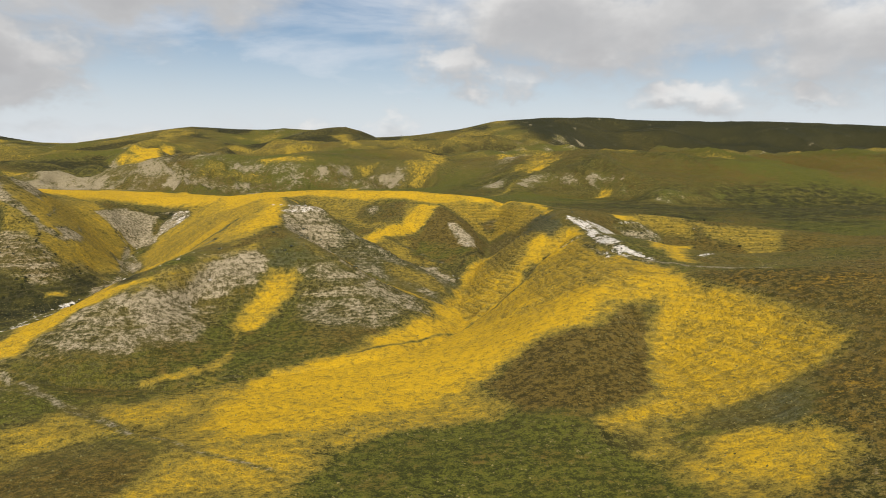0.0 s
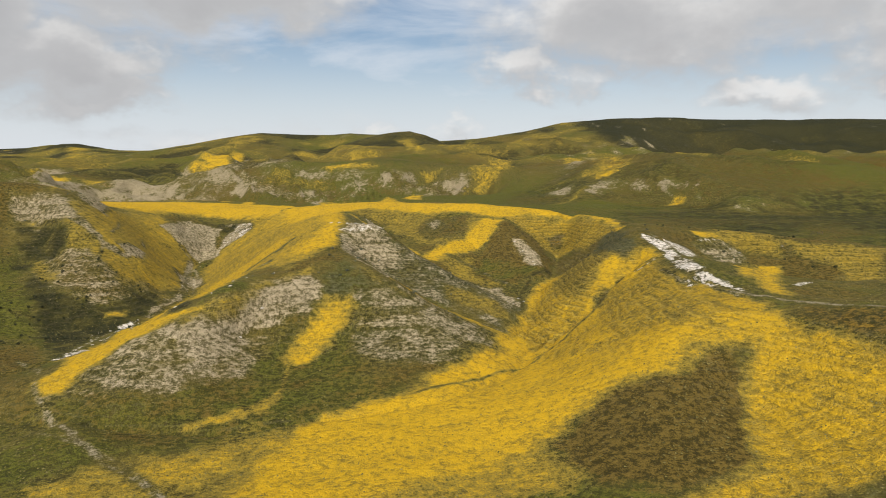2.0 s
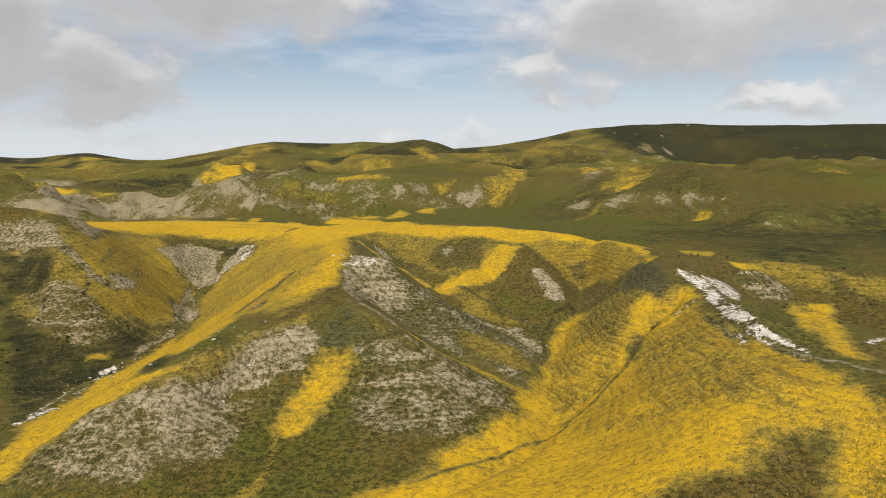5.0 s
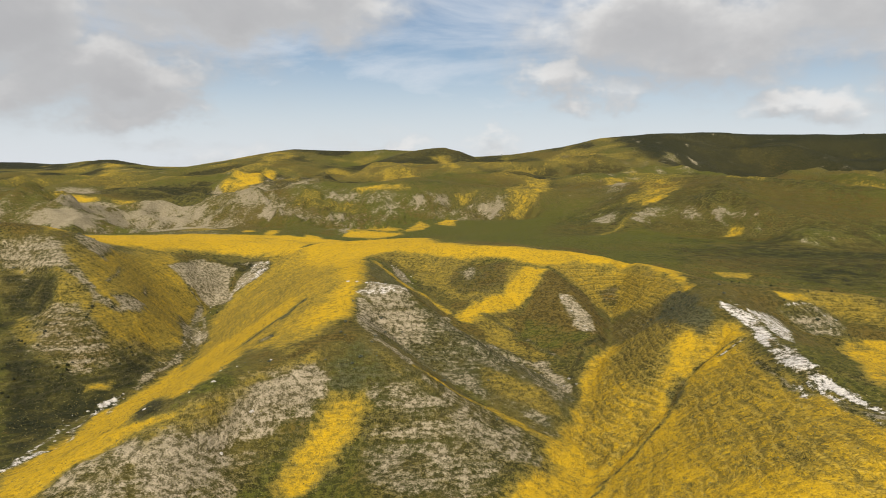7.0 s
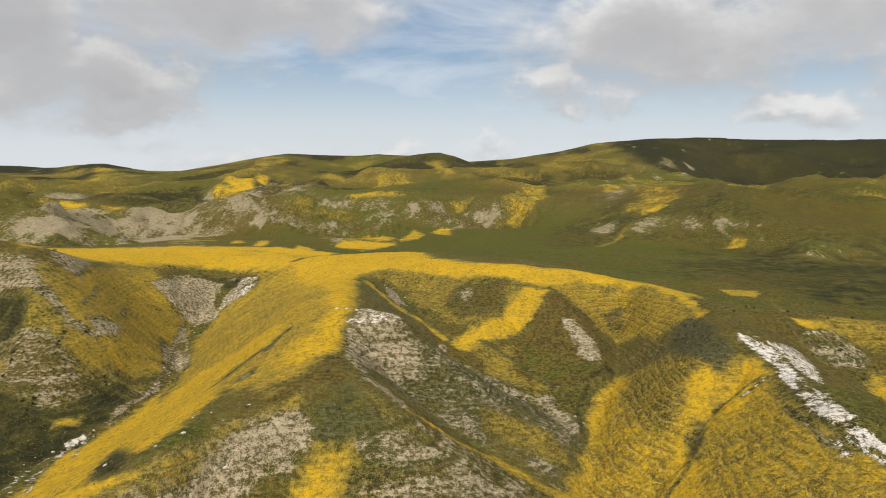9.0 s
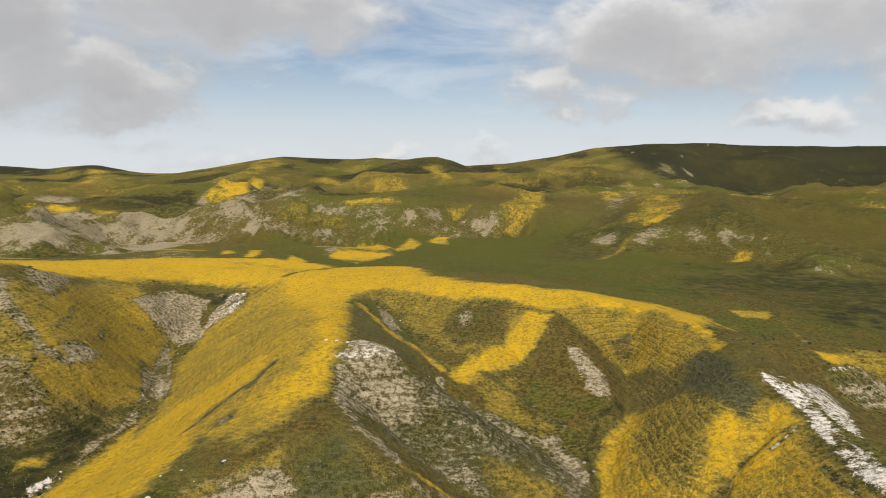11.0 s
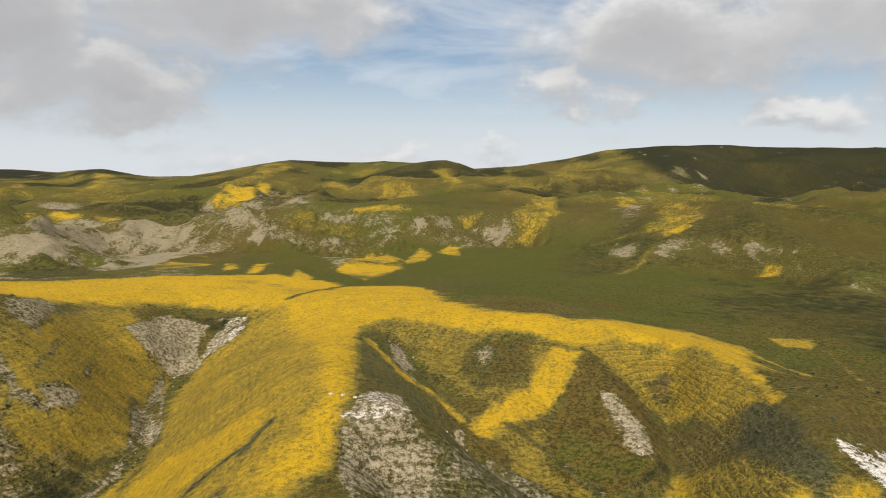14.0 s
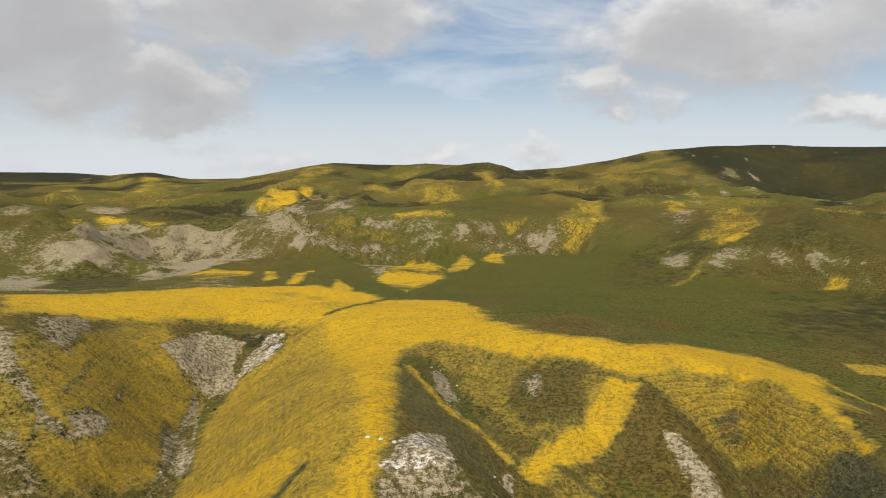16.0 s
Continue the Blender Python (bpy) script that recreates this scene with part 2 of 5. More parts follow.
    relief = t.math("ADD", relief, t.math("MULTIPLY", t.math("ADD", mid, t.math("MULTIPLY", patchy, 2.0)), t.math("MULTIPLY", distant, 1.3)))
    relief = t.math("SUBTRACT", relief, t.math("MULTIPLY", worn_net, 0.5))
    bumped(t, shader, relief, 1.0, 0.75)
    return mat


def leafy(name, dark, light, rough=0.9):
    """Leaves or petals, a little different from clump to clump."""
    mat, t, shader = surface(name)
    info = t.nodes.new("ShaderNodeNewGeometry")
    each = t.nodes.new("ShaderNodeObjectInfo").outputs["Random"]
    mixed = t.math("FRACT", t.math("ADD", info.outputs["Random Per Island"], each))
    blotch = t.noise(info.outputs["Position"], 0.2, 3.0)
    t.feed(shader.inputs["Base Color"], t.mix(t.math("ADD", t.math("MULTIPLY", mixed, 0.7), t.math("MULTIPLY", t.ramp(blotch, 0.35, 0.65), 0.3)), rgb(*dark), rgb(*light)))
    shader.inputs["Roughness"].default_value = rough
    shader.inputs["Specular IOR Level"].default_value = 0.15
    return mat


def stony(name, dark, light):
    mat, t, shader = surface(name)
    info = t.nodes.new("ShaderNodeNewGeometry")
    grain = t.noise(info.outputs["Position"], 3.0, 6.0, 0.65)
    each = t.nodes.new("ShaderNodeObjectInfo").outputs["Random"]
    tone = t.mix(t.ramp(grain, 0.35, 0.65), rgb(*dark), rgb(*light))
    t.feed(shader.inputs["Base Color"], t.mix(t.math("MULTIPLY", each, 0.3), tone, rgb(*[0.5 * (a + b) for a, b in zip(dark, light)])))
    shader.inputs["Roughness"].default_value = 0.92
    bumped(t, shader, grain, 0.7, 0.12)
    return mat


PETALS = leafy("petals", (0.20, 0.13, 0.010), (0.46, 0.285, 0.014))
GRASS_BLADES = leafy("grass_blades", (0.040, 0.037, 0.009), (0.20, 0.165, 0.055))
SCRUB_LEAVES = leafy("scrub_leaves", (0.014, 0.018, 0.008), (0.05, 0.055, 0.026))
SAGE_LEAVES = leafy("sage_leaves", (0.03, 0.035, 0.02), (0.11, 0.115, 0.075))
TREE_LEAVES = leafy("tree_leaves", (0.010, 0.014, 0.006), (0.035, 0.042, 0.018))
BARK = stony("bark", (0.03, 0.022, 0.014), (0.10, 0.075, 0.05))
PALE_STONE = stony("pale_stone", (0.28, 0.24, 0.19), (0.56, 0.51, 0.43))
GREY_STONE = stony("grey_stone", (0.13, 0.115, 0.095), (0.36, 0.33, 0.28))
POST_WOOD = stony("post_wood", (0.02, 0.016, 0.012), (0.07, 0.06, 0.05))
HILLSIDE = ground_material()

# ---------------------------------------------------------------- land form
# Crests, gullies, rims and feet of the hills: x, y, z in metres along each line.
LINES = {}


def line(name, *places):
    LINES[name] = places


line("knoll_crest", (-50, 331, 48.8), (-50, 317, 49.1), (-54, 281.9, 50), (-42, 259, 48.5), (-41, 241.1, 45.1), (-42, 216.3, 41.3), (-57, 183.5, 35.4), (-70, 167.9, 28.7), (-84, 158.1, 23.2), (-100, 152.3, 19.4))
line("knoll_left_foot", (-100, 331.8, 34.3), (-88, 279.1, 27.6), (-90, 247.3, 22.4), (-93, 212.3, 21.1), (-97, 187.4, 19.6))
line("east_crest", (-40, 237.1, 44.4), (-26, 210.4, 39.3), (-18, 205.6, 35.7), (-6, 198.9, 28.7), (0, 182.1, 24.5))
line("swale", (-31, 239.5, 38.5), (-17, 223.8, 32.3), (-5, 213, 27.4), (3, 210.1, 25.1), (12, 204.2, 22.6), (18, 198.3, 20.5))
line("grey_crest", (-40, 257, 48), (-29, 257, 48.4), (-22, 251, 43), (-14, 244.5, 38.6), (-3, 234.7, 32.7), (9, 226, 28.6), (15, 218.1, 24.9))
line("rock_gully", (-17, 275.7, 33.9), (-10, 266.9, 30.7), (6, 254.1, 26.3), (15, 244.2, 24.7), (20, 232.2, 24.1))
line("main_gully", (41, 310, 33.4), (38, 297, 31), (32, 266, 27), (25, 244.2, 25.2), (21, 224.2, 23.3), (17, 210.4, 20.4), (20, 198.4, 19.8), (13, 174.3, 20.1), (-2, 154.3, 20.2), (-22, 144.3, 19.5), (-46, 137.3, 18.7), (-75, 140.4, 18.5), (-115, 152.4, 17.9))
line("pocket_gully", (-42, 339.3, 43.9), (-27, 305.5, 39), (-18, 285.7, 34.5))
line("pocket_bench", (-6, 334, 46), (-8, 322, 43.2), (-11, 306, 39.5), (2, 297.6, 37.3), (-5, 288.7, 35.3))
line("dark_spur", (495, 2000, 219), (418, 1750, 165), (323, 1550, 130))
line("brown_spur", (14, 334, 47.5), (16, 318, 45), (25, 305, 40.4), (30, 293, 36), (30, 274, 31.8), (29, 256, 28.2))
line("brown_spur_face", (5, 302, 36), (9, 288, 32.4), (15, 272, 28.4))
line("mesa_rim_left", (-221, 372, 53), (-198, 380, 52), (-181, 392, 49), (-165, 404, 46), (-150, 416, 43), (-135, 424, 42), (-117, 416, 42))
line("mesa_rim", (-97, 399.2, 47.1), (-88, 398.2, 47.2), (-74, 386.2, 47.7), (-52, 349.1, 48.3), (-32, 357.1, 49.2), (0, 351, 50.9), (28, 349, 49.8), (50, 331.1, 47.8), (62, 291.2, 45.5), (60, 255.1, 46.3))
line("mesa_inner", (47, 335, 43.6), (44.5, 324, 39), (50, 309.3, 43.2))
line("slope_mid", (47, 292.5, 38.1), (50, 272, 37.4), (38, 263.8, 31.5))
line("main_ridge", (60, 255.1, 46.3), (63, 230.3, 41.5), (60, 198.2, 41.5), (62, 179.4, 38.8), (66, 153.3, 38.6), (78, 127.3, 38.6), (90, 96.3, 37), (110, 51.4, 33.7), (140, -38.4, 27.9))
line("shoulder", (62, 179.4, 38.8), (53, 166.4, 37.5), (46, 157.5, 36), (41, 141.7, 31.2), (36, 125.9, 26.7), (26, 110.1, 23.5), (15, 94.2, 20.9))
line("hollow", (57, 143.6, 33), (50, 129, 25.3), (46, 114, 24.1), (39, 96.1, 22.3), (20, 72.2, 19.7))
line("right_field", (72, 129.4, 35.9), (66, 114.7, 30.4), (63, 96.7, 29.4), (54, 85.9, 26.2))
line("step_spur", (52, 249.3, 42.5), (46, 238.4, 39.2), (37, 226.7, 32.8), (29, 218, 27.4), (22, 214.2, 23))
line("step_gully", (56, 233.4, 39.4), (45, 221.7, 33.5), (37, 209.9, 28.5), (31, 204.1, 26), (20, 189.3, 20.9))
line("step_face", (49, 194.5, 35.8), (36, 178.8, 30.3), (24, 162.1, 24.4))
line("east_valley", (84, 263.6, 36.8), (90, 241.8, 32.4), (94, 223.8, 32.3), (112, 229.9, 30.4), (140, 241.9, 29.6))
line("east_hill", (88, 273.3, 41.8), (98, 282.2, 43.9), (120, 277.3, 41.5), (139, 274.4, 40.1), (180, 269.6, 36.1))
line("east_gully", (104, 273.6, 36.3), (103, 263.7, 34.2), (106, 246.8, 31.7))
line("track_ridge", (84, 172.4, 37.6), (105, 184.4, 38.2), (116, 192.3, 39.4), (170, 206.3, 40.8))
line("right_flat", (97, 366.8, 34.7), (143, 313.8, 34), (140, 341.9, 32.4), (190, 332, 30.3))
line("mesa_back", (-110, 471.4, 44.7), (-75, 495.6, 42.8), (-32, 453.2, 48.7), (-3, 437.2, 47.9), (30, 401.3, 45.5), (60, 376.5, 41.7), (82, 346.6, 37.6), (90, 316.7, 36.5))
line("left_hill", (-260, 300.3, 61.7), (-215, 312.3, 62.3), (-182, 321.4, 60.8), (-171, 339.7, 54.6))
line("left_spur", (-182, 321.4, 60.8), (-158, 289.3, 43.6), (-148, 279.7, 35.6), (-136, 273.8, 33.1), (-125, 264.2, 24.8))
line("left_face", (-171, 339.7, 54.6), (-148, 334.7, 36), (-134, 303.8, 33.7), (-129, 294, 29.8), (-124, 292.4, 22.3))
line("left_draw", (-186, 308.9, 50.7), (-162, 286.7, 35), (-142, 248.2, 24.1), (-130, 234.6, 16.7))
line("wash", (-136, 385.2, 27.1), (-136, 368.6, 20.8), (-131, 338.6, 19.7), (-116, 313.6, 18.4), (-109, 289.6, 17.3), (-108, 247.6, 16.3), (-113, 227.6, 16.5), (-101, 212.5, 18.6), (-98, 186.3, 20.3), (-110, 167.4, 18.9), (-150, 152.5, 16.9))
line("ravine_head", (-117, 413.7, 39), (-112, 405.6, 40.2), (-123, 389.9, 33), (-132, 382.2, 27.5))
line("ravine_left", (-151, 394.7, 38.4), (-145, 376.9, 34.2), (-138, 374.4, 24.5))
line("ravine_mid", (-131, 406.8, 36.3), (-135, 390.1, 29.4))
line("near_apron", (-60, 102.3, 19.3), (-23, 114.2, 20.1), (-9, 115.2, 21), (0, 129.3, 20.3), (20, 96.2, 21.2))
line("near_left", (-59, 153.1, 23.4), (-71, 139.2, 21), (-57, 122.3, 19.5), (-35, 98.1, 21.8), (-30, 62.2, 20.2))
line("knoll_face", (-53, 182, 26.7), (-40, 179.2, 23.3), (-36, 166.3, 20.4))
line("knoll_face_low", (-22, 185.1, 25.5), (-19, 166.2, 22))
line("behind", (-400, -296.9, -7.6), (-100, -247.7, 9), (0, -57.8, 15.9), (200, -248.1, 17), (500, -298.5, 24.3))
line("near_left_far", (-250, 192, 26), (-330, 251.2, 43.1), (-420, 330.8, 53.3))
line("plain_a", (100, 386.8, 35.4), (202, 451.8, 37.2), (320, 431.8, 36.6))
line("plain_b", (57, 485.6, 41.6), (135, 561.7, 41.9), (205, 516.8, 38.2), (285, 521.9, 37.6), (450, 501.8, 38.2))
line("plain_c", (-30, 521.6, 42.3), (40, 611.8, 42.5), (135, 639.6, 47))
line("plain_d", (-100, 561.8, 40.4), (-89, 654, 38.7), (-60, 741.9, 42.8), (-44, 851.8, 48), (30, 801.6, 49.9), (90, 701.6, 47.7))
line("plain_e", (-137, 602, 38.5), (-153, 704, 39.3), (-206, 777, 42.6), (-260, 792.2, 39.4))
line("hummock", (-270, 553.8, 40), (-222, 565.5, 46.1), (-190, 586.7, 43.7), (-130, 641.8, 42.6))
line("hummock_foot", (-300, 602.1, 36.5), (-217, 584.1, 35.5), (-180, 642.1, 36.1))
line("mound", (-560, 760.3, 73.8), (-470, 745.2, 75), (-432, 725.4, 72), (-400, 676.8, 62.4), (-370, 641.6, 45.6), (-310, 620, 37.4))
line("mound_foot", (-420, 602, 37.5), (-300, 662.2, 34.6), (-330, 762.3, 36.9))
line("basin", (-340, 822.3, 38), (-381, 873.4, 37.7), (-437, 955.5, 38), (-560, 902.2, 41.2))
line("hill_foot", (60, 721.5, 50.7), (117, 634.3, 52.2), (136, 629.5, 47.9), (167, 591.8, 41.4), (210, 524.8, 38.9), (285, 516.9, 37.8), (420, 481.7, 39.2))
line("outcrop_top", (117, 700.7, 64.7), (156, 641.7, 62.6), (190, 590.9, 57.9), (205, 541.4, 48.3))
line("hill_spur", (118, 778.1, 78.7), (110, 720.6, 67.7), (100, 671.2, 55.1))
line("hill_mid", (305, 661.2, 74.1), (295, 817.5, 90.8), (230, 799.6, 87.9))
line("hill_fold", (330, 561.1, 53.4), (420, 600.4, 67.4), (560, 600, 75.4))
line("hills_mid", (-437, 1036.5, 77.3), (-298, 1044.1, 85.7), (-162, 1129.8, 93.2), (-60, 1119.7, 94.6))
line("cliff_top", (-432, 880, 60), (-409, 900, 66), (-357, 905, 71), (-294, 920, 82), (-221, 925, 86), (-171, 880, 77), (-140, 850, 71), (-103, 850, 71), (-67, 860, 74), (-25, 860, 72), (6, 850, 72), (40, 830, 75))
line("cliff_foot", (-374, 760, 18), (-332, 790, 28), (-283, 800, 39), (-231, 805, 53), (-189, 780, 49), (-147, 740, 33), (-115, 770, 41), (-64, 815, 52), (-1, 770, 46))
line("hill_crest", (65, 860, 74), (119, 880, 82), (168, 890, 80), (219, 890, 80), (287, 890, 82), (334, 890, 84), (418, 870, 82))
line("green_crest", (137, 1120, 93), (187, 1150, 94), (226, 1180, 100), (284, 1200, 107), (343, 1180, 98), (414, 1180, 95), (501, 1180, 94))
line("green_back", (137, 1250, 71), (187, 1280, 72), (226, 1310, 78), (284, 1330, 85), (343, 1310, 76), (414, 1310, 73), (501, 1310, 72))
line("hill_back", (65, 950, 71), (119, 970, 79), (168, 980, 77), (219, 980, 77), (287, 980, 79), (334, 980, 81), (418, 960, 79))
line("yellow_ridge", (-462, 1000, 66), (-436, 1050, 77), (-404, 1120, 90), (-384, 1220, 105))
line("yellow_back", (-422, 1110, 48), (-396, 1160, 59), (-364, 1230, 72), (-344, 1330, 87))
line("left_cone", (-978, 1750, 148), (-814, 1450, 105), (-629, 1150, 79))
line("left_cone_b", (-1113, 1800, 138), (-929, 1450, 101), (-689, 1050, 73))
line("left_valley", (-943, 1600, 106), (-717, 1200, 79))
line("badland_top", (-274, 930, 64), (-228, 930, 76), (-168, 850, 65), (-132, 820, 55))
line("sky_a", (-699, 1700, 129), (-605, 1700, 147), (-486, 1700, 168), (-394, 1700, 162), (-286, 1680, 163))
line("sky_b", (-286, 1680, 163), (-206, 1650, 156), (-135, 1620, 169), (-68, 1620, 152))
line("sky_c", (-8, 1900, 158), (120, 1900, 169), (211, 1950, 189), (275, 2000, 210), (378, 2000, 217), (495, 2000, 219), (657, 2050, 213), (825, 2100, 221), (975, 2100, 218), (1076, 2100, 223), (1344, 2100, 217), (1705, 2100, 198))
line("sky_l", (-1197, 1900, 141), (-1058, 1800, 146), (-970, 1750, 156), (-901, 1750, 138), (-871, 1800, 124))
line("sky_ll", (-2455, 2400, 158), (-2046, 2400, 167), (-1645, 2400, 166), (-1592, 2500, 160), (-1414, 2700, 146), (-1130, 2700, 153), (-871, 2700, 141))
line("range_back", (-1100, 2250, 118), (-500, 2300, 120), (-150, 2350, 130), (100, 2400, 140), (400, 2600, 175), (900, 2700, 180))
line("dark_foot", (311, 1600, 126), (427, 1600, 115), (542, 1600, 111), (700, 1650, 115), (874, 1650, 113))
line("dark_spur_b", (825, 2100, 221), (677, 1800, 155), (621, 1600, 116))
line("dark_draw", (648, 2020, 192), (555, 1780, 141))
line("gully_m", (-527, 1350, 99), (-439, 1400, 113), (-334, 1450, 121), (-237, 1400, 127))
line("gully_n", (-52, 1500, 136), (34, 1400, 121), (118, 1150, 96))
line("spur_b", (-135, 1620, 165), (-174, 1400, 122), (-193, 1200, 95))
line("spur_a", (-486, 1700, 168), (-467, 1450, 131), (-447, 1250, 104))
line("rise_n", (104, 1500, 137), (198, 1550, 143), (257, 1500, 137))
line("left_mid", (-592, 980, 70), (-649, 1150, 84), (-551, 1100, 81), (-573, 1250, 89))
line("bench_crest", (-339, 1150, 97), (-319, 1170, 103), (-266, 1170, 102), (-212, 1160, 97), (-176, 1150, 91))
line("bench_back", (-339, 1260, 81), (-319, 1280, 87), (-266, 1280, 86), (-212, 1270, 81), (-176, 1260, 75))
line("round_hill", (82, 1350, 120), (121, 1400, 135), (180, 1420, 145), (223, 1400, 131), (239, 1350, 115))
line("round_back", (82, 1470, 102), (121, 1520, 117), (180, 1540, 127), (223, 1520, 113), (239, 1470, 97))
line("left_shelf", (-775, 1100, 84), (-737, 1120, 87), (-703, 1150, 90), (-640, 1120, 83))
line("left_shelf_back", (-775, 1210, 69), (-737, 1230, 72), (-703, 1260, 75), (-640, 1230, 68))
line("cone_right", (-141, 1620, 165), (-96, 1580, 148), (-51, 1520, 128), (-17, 1450, 109))
line("cone_left", (-190, 1590, 156), (-221, 1520, 138), (-248, 1440, 119), (-251, 1380, 105))
line("cone_valley", (-301, 1660, 140), (-295, 1560, 120), (-280, 1400, 98))
line("cone_draw", (-17, 1800, 141), (-5, 1700, 122), (6, 1560, 104))
line("range_spur", (633, 2039, 217), (666, 1950, 187), (700, 1800, 149), (678, 1720, 129))
line("range_draw", (592, 1980, 185), (565, 1860, 155), (539, 1740, 128))
line("range_draw_right", (769, 2050, 200), (806, 1959, 163), (800, 1850, 133))
line("left_peak", (-966, 1750, 146), (-855, 1650, 128), (-767, 1560, 112))
line("far_rim", (-2500, 4300, 60), (0, 4400, 120), (2500, 4300, 150))
line("far_left", (-2500, 0, 30), (-2300, 1500, 80))
line("far_right", (900, 0, 60), (1200, 700, 110), (1700, 1500, 170), (2400, 2500, 200))
line("far_back", (-2500, -1500, 0), (0, -1500, 10), (2500, -1500, 60))

FAR_FROM = 470.0


def along(points, step):
    """Places along a line, one every step metres."""
    pts = np.array(points, float)
    out = []
    for a, b in zip(pts[:-1], pts[1:]):
        n = max(1, int(np.linalg.norm((b - a)[:2]) / step))
        out += [a + (b - a) * k / n for k in range(n)]
    return out + [pts[-1]]


def land_solver():
    """A smooth surface stretched over the lines: centres, weights and the plane under them."""
    rows = []
    for name, line in LINES.items():
        far = max(p[1] for p in line) > FAR_FROM or max(abs(p[0]) for p in line) > 300
        step = 7.0 if not far else (35.0 if max(p[1] for p in line) < 1000 else 70.0)
        rows += [(*p, 1.3 if not far else 9.0) for p in along(line, step)]
    rows = np.array(rows)
    key = np.unique(np.round(rows[:, :2] / 3.0), axis=0, return_index=True)[1]
    rows = rows[np.sort(key)]
    xy, z, soft = rows[:, :2], rows[:, 2], rows[:, 3]
    d = np.hypot(xy[:, None, 0] - xy[None, :, 0], xy[:, None, 1] - xy[None, :, 1])
    a = np.sqrt(d * d + soft[None, :] ** 2)
    n = len(z)
    give = np.where(soft > 5, 1.5, 0.5)
    m = np.zeros((n + 3, n + 3))
    m[:n, :n] = a - np.diag(give)
    m[:n, n:] = np.c_[np.ones(n), xy / 1000]
    m[n:, :n] = m[:n, n:].T
    w = np.linalg.solve(m, np.r_[z, 0, 0, 0])
    return xy, soft, w


def land_grid(solver, x0, x1, y0, y1, step):
    xy, soft, w = solver
    gx, gy = np.arange(x0, x1 + step, step), np.arange(y0, y1 + step, step)
    out = np.empty((len(gy), len(gx)))
    for i, yy in enumerate(gy):
        d2 = (gx[:, None] - xy[None, :, 0]) ** 2 + (yy - xy[None, :, 1]) ** 2
        out[i] = np.sqrt(d2 + soft[None, :] ** 2) @ w[:-3] + w[-3] + w[-2] * gx / 1000 + w[-1] * yy / 1000
    return gx, gy, out


def sample(grid, x, y):
    gx, gy, h = grid
    step = gx[1] - gx[0]
    u = np.clip((x - gx[0]) / step, 0, len(gx) - 1.001)
    v = np.clip((y - gy[0]) / step, 0, len(gy) - 1.001)
    i, j = u.astype(int), v.astype(int)
    u, v = u - i, v - j
    return (h[j, i] * (1 - u) + h[j, i + 1] * u) * (1 - v) + (h[j + 1, i] * (1 - u) + h[j + 1, i + 1] * u) * v


def lattice(i, j, seed):
    n = (i * 374761393 + j * 668265263 + seed * 982451653) & 0x7FFFFFFF
    n = ((n ^ (n >> 13)) * 1274126177) & 0x7FFFFFFF
    return ((n ^ (n >> 16)) & 0xFFFF) / 32767.5 - 1.0


def soft_noise(x, y, scale, seed=0):
    """Smooth noise from -1 to 1 with features of that many metres."""
    u, v = x / scale, y / scale
    i, j = np.floor(u).astype(np.int64), np.floor(v).astype(np.int64)
    u, v = u - i, v - j
    u, v = u * u * (3 - 2 * u), v * v * (3 - 2 * v)
    a, b = lattice(i, j, seed), lattice(i + 1, j, seed)
    c, d = lattice(i, j + 1, seed), lattice(i + 1, j + 1, seed)
    return (a * (1 - u) + b * u) * (1 - v) + (c * (1 - u) + d * u) * v


def layered(x, y, scale, octaves, seed=0):
    total, size = 0.0, 1.0
    for k in range(octaves):
        total = total + size * soft_noise(x + 17.3 * k, y - 9.1 * k, scale / 2**k, seed + k)
        size *= 0.5
    return total / 2


def ridged(x, y, scale, octaves, seed=0):
    total, size = 0.0, 1.0
    for k in range(octaves):
        total = total + size * (1 - np.abs(soft_noise(x + 31.7 * k, y + 5.3 * k, scale / 2**k, seed + k)) * 2)
        size *= 0.5
    return total / 2


def stroke(x, y, points, width, edge=0.5, rough=0.0, seed=5):
    """1 on a band round the line, falling to 0 at its sides. Points: x, y or x, y, width in metres."""
    best = np.full(np.shape(x), -9.0)
    pts = [(p[0], p[1], p[2] if len(p) > 2 else width) for p in points]
    if len(pts) == 1:
        pts = pts * 2
    for (ax, ay, aw), (bx, by, bw) in zip(pts[:-1], pts[1:]):
        dx, dy = bx - ax, by - ay
        t = np.clip(((x - ax) * dx + (y - ay) * dy) / (dx * dx + dy * dy + 1e-9), 0, 1)
        d = np.hypot(x - ax - t * dx, y - ay - t * dy)
        best = np.maximum(best, 1 - d / (aw + (bw - aw) * t))
    if rough:
        best = best + rough * layered(x, y, width * 0.9, 4, seed)
    return np.clip(best / edge + 0.5, 0, 1) if edge else best


SOLVER = land_solver()
NEAR_GRID = land_grid(SOLVER, -260, 200, 40, 480, 2.0)
MID_GRID = land_grid(SOLVER, -900, 900, -350, 1450, 9.0)
FAR_GRID = land_grid(SOLVER, -3000, 3000, -1600, 4500, 30.0)


def base_height(x, y):
    h = sample(FAR_GRID, x, y)
    k = np.clip((np.minimum.reduce([x + 900, 900 - x, y + 350, 1450 - y])) / 120, 0, 1)
    h = h * (1 - k) + sample(MID_GRID, x, y) * k
    k = np.clip((np.minimum.reduce([x + 260, 200 - x, y - 40, 480 - y])) / 20, 0, 1)
    return h * (1 - k) + sample(NEAR_GRID, x, y) * k


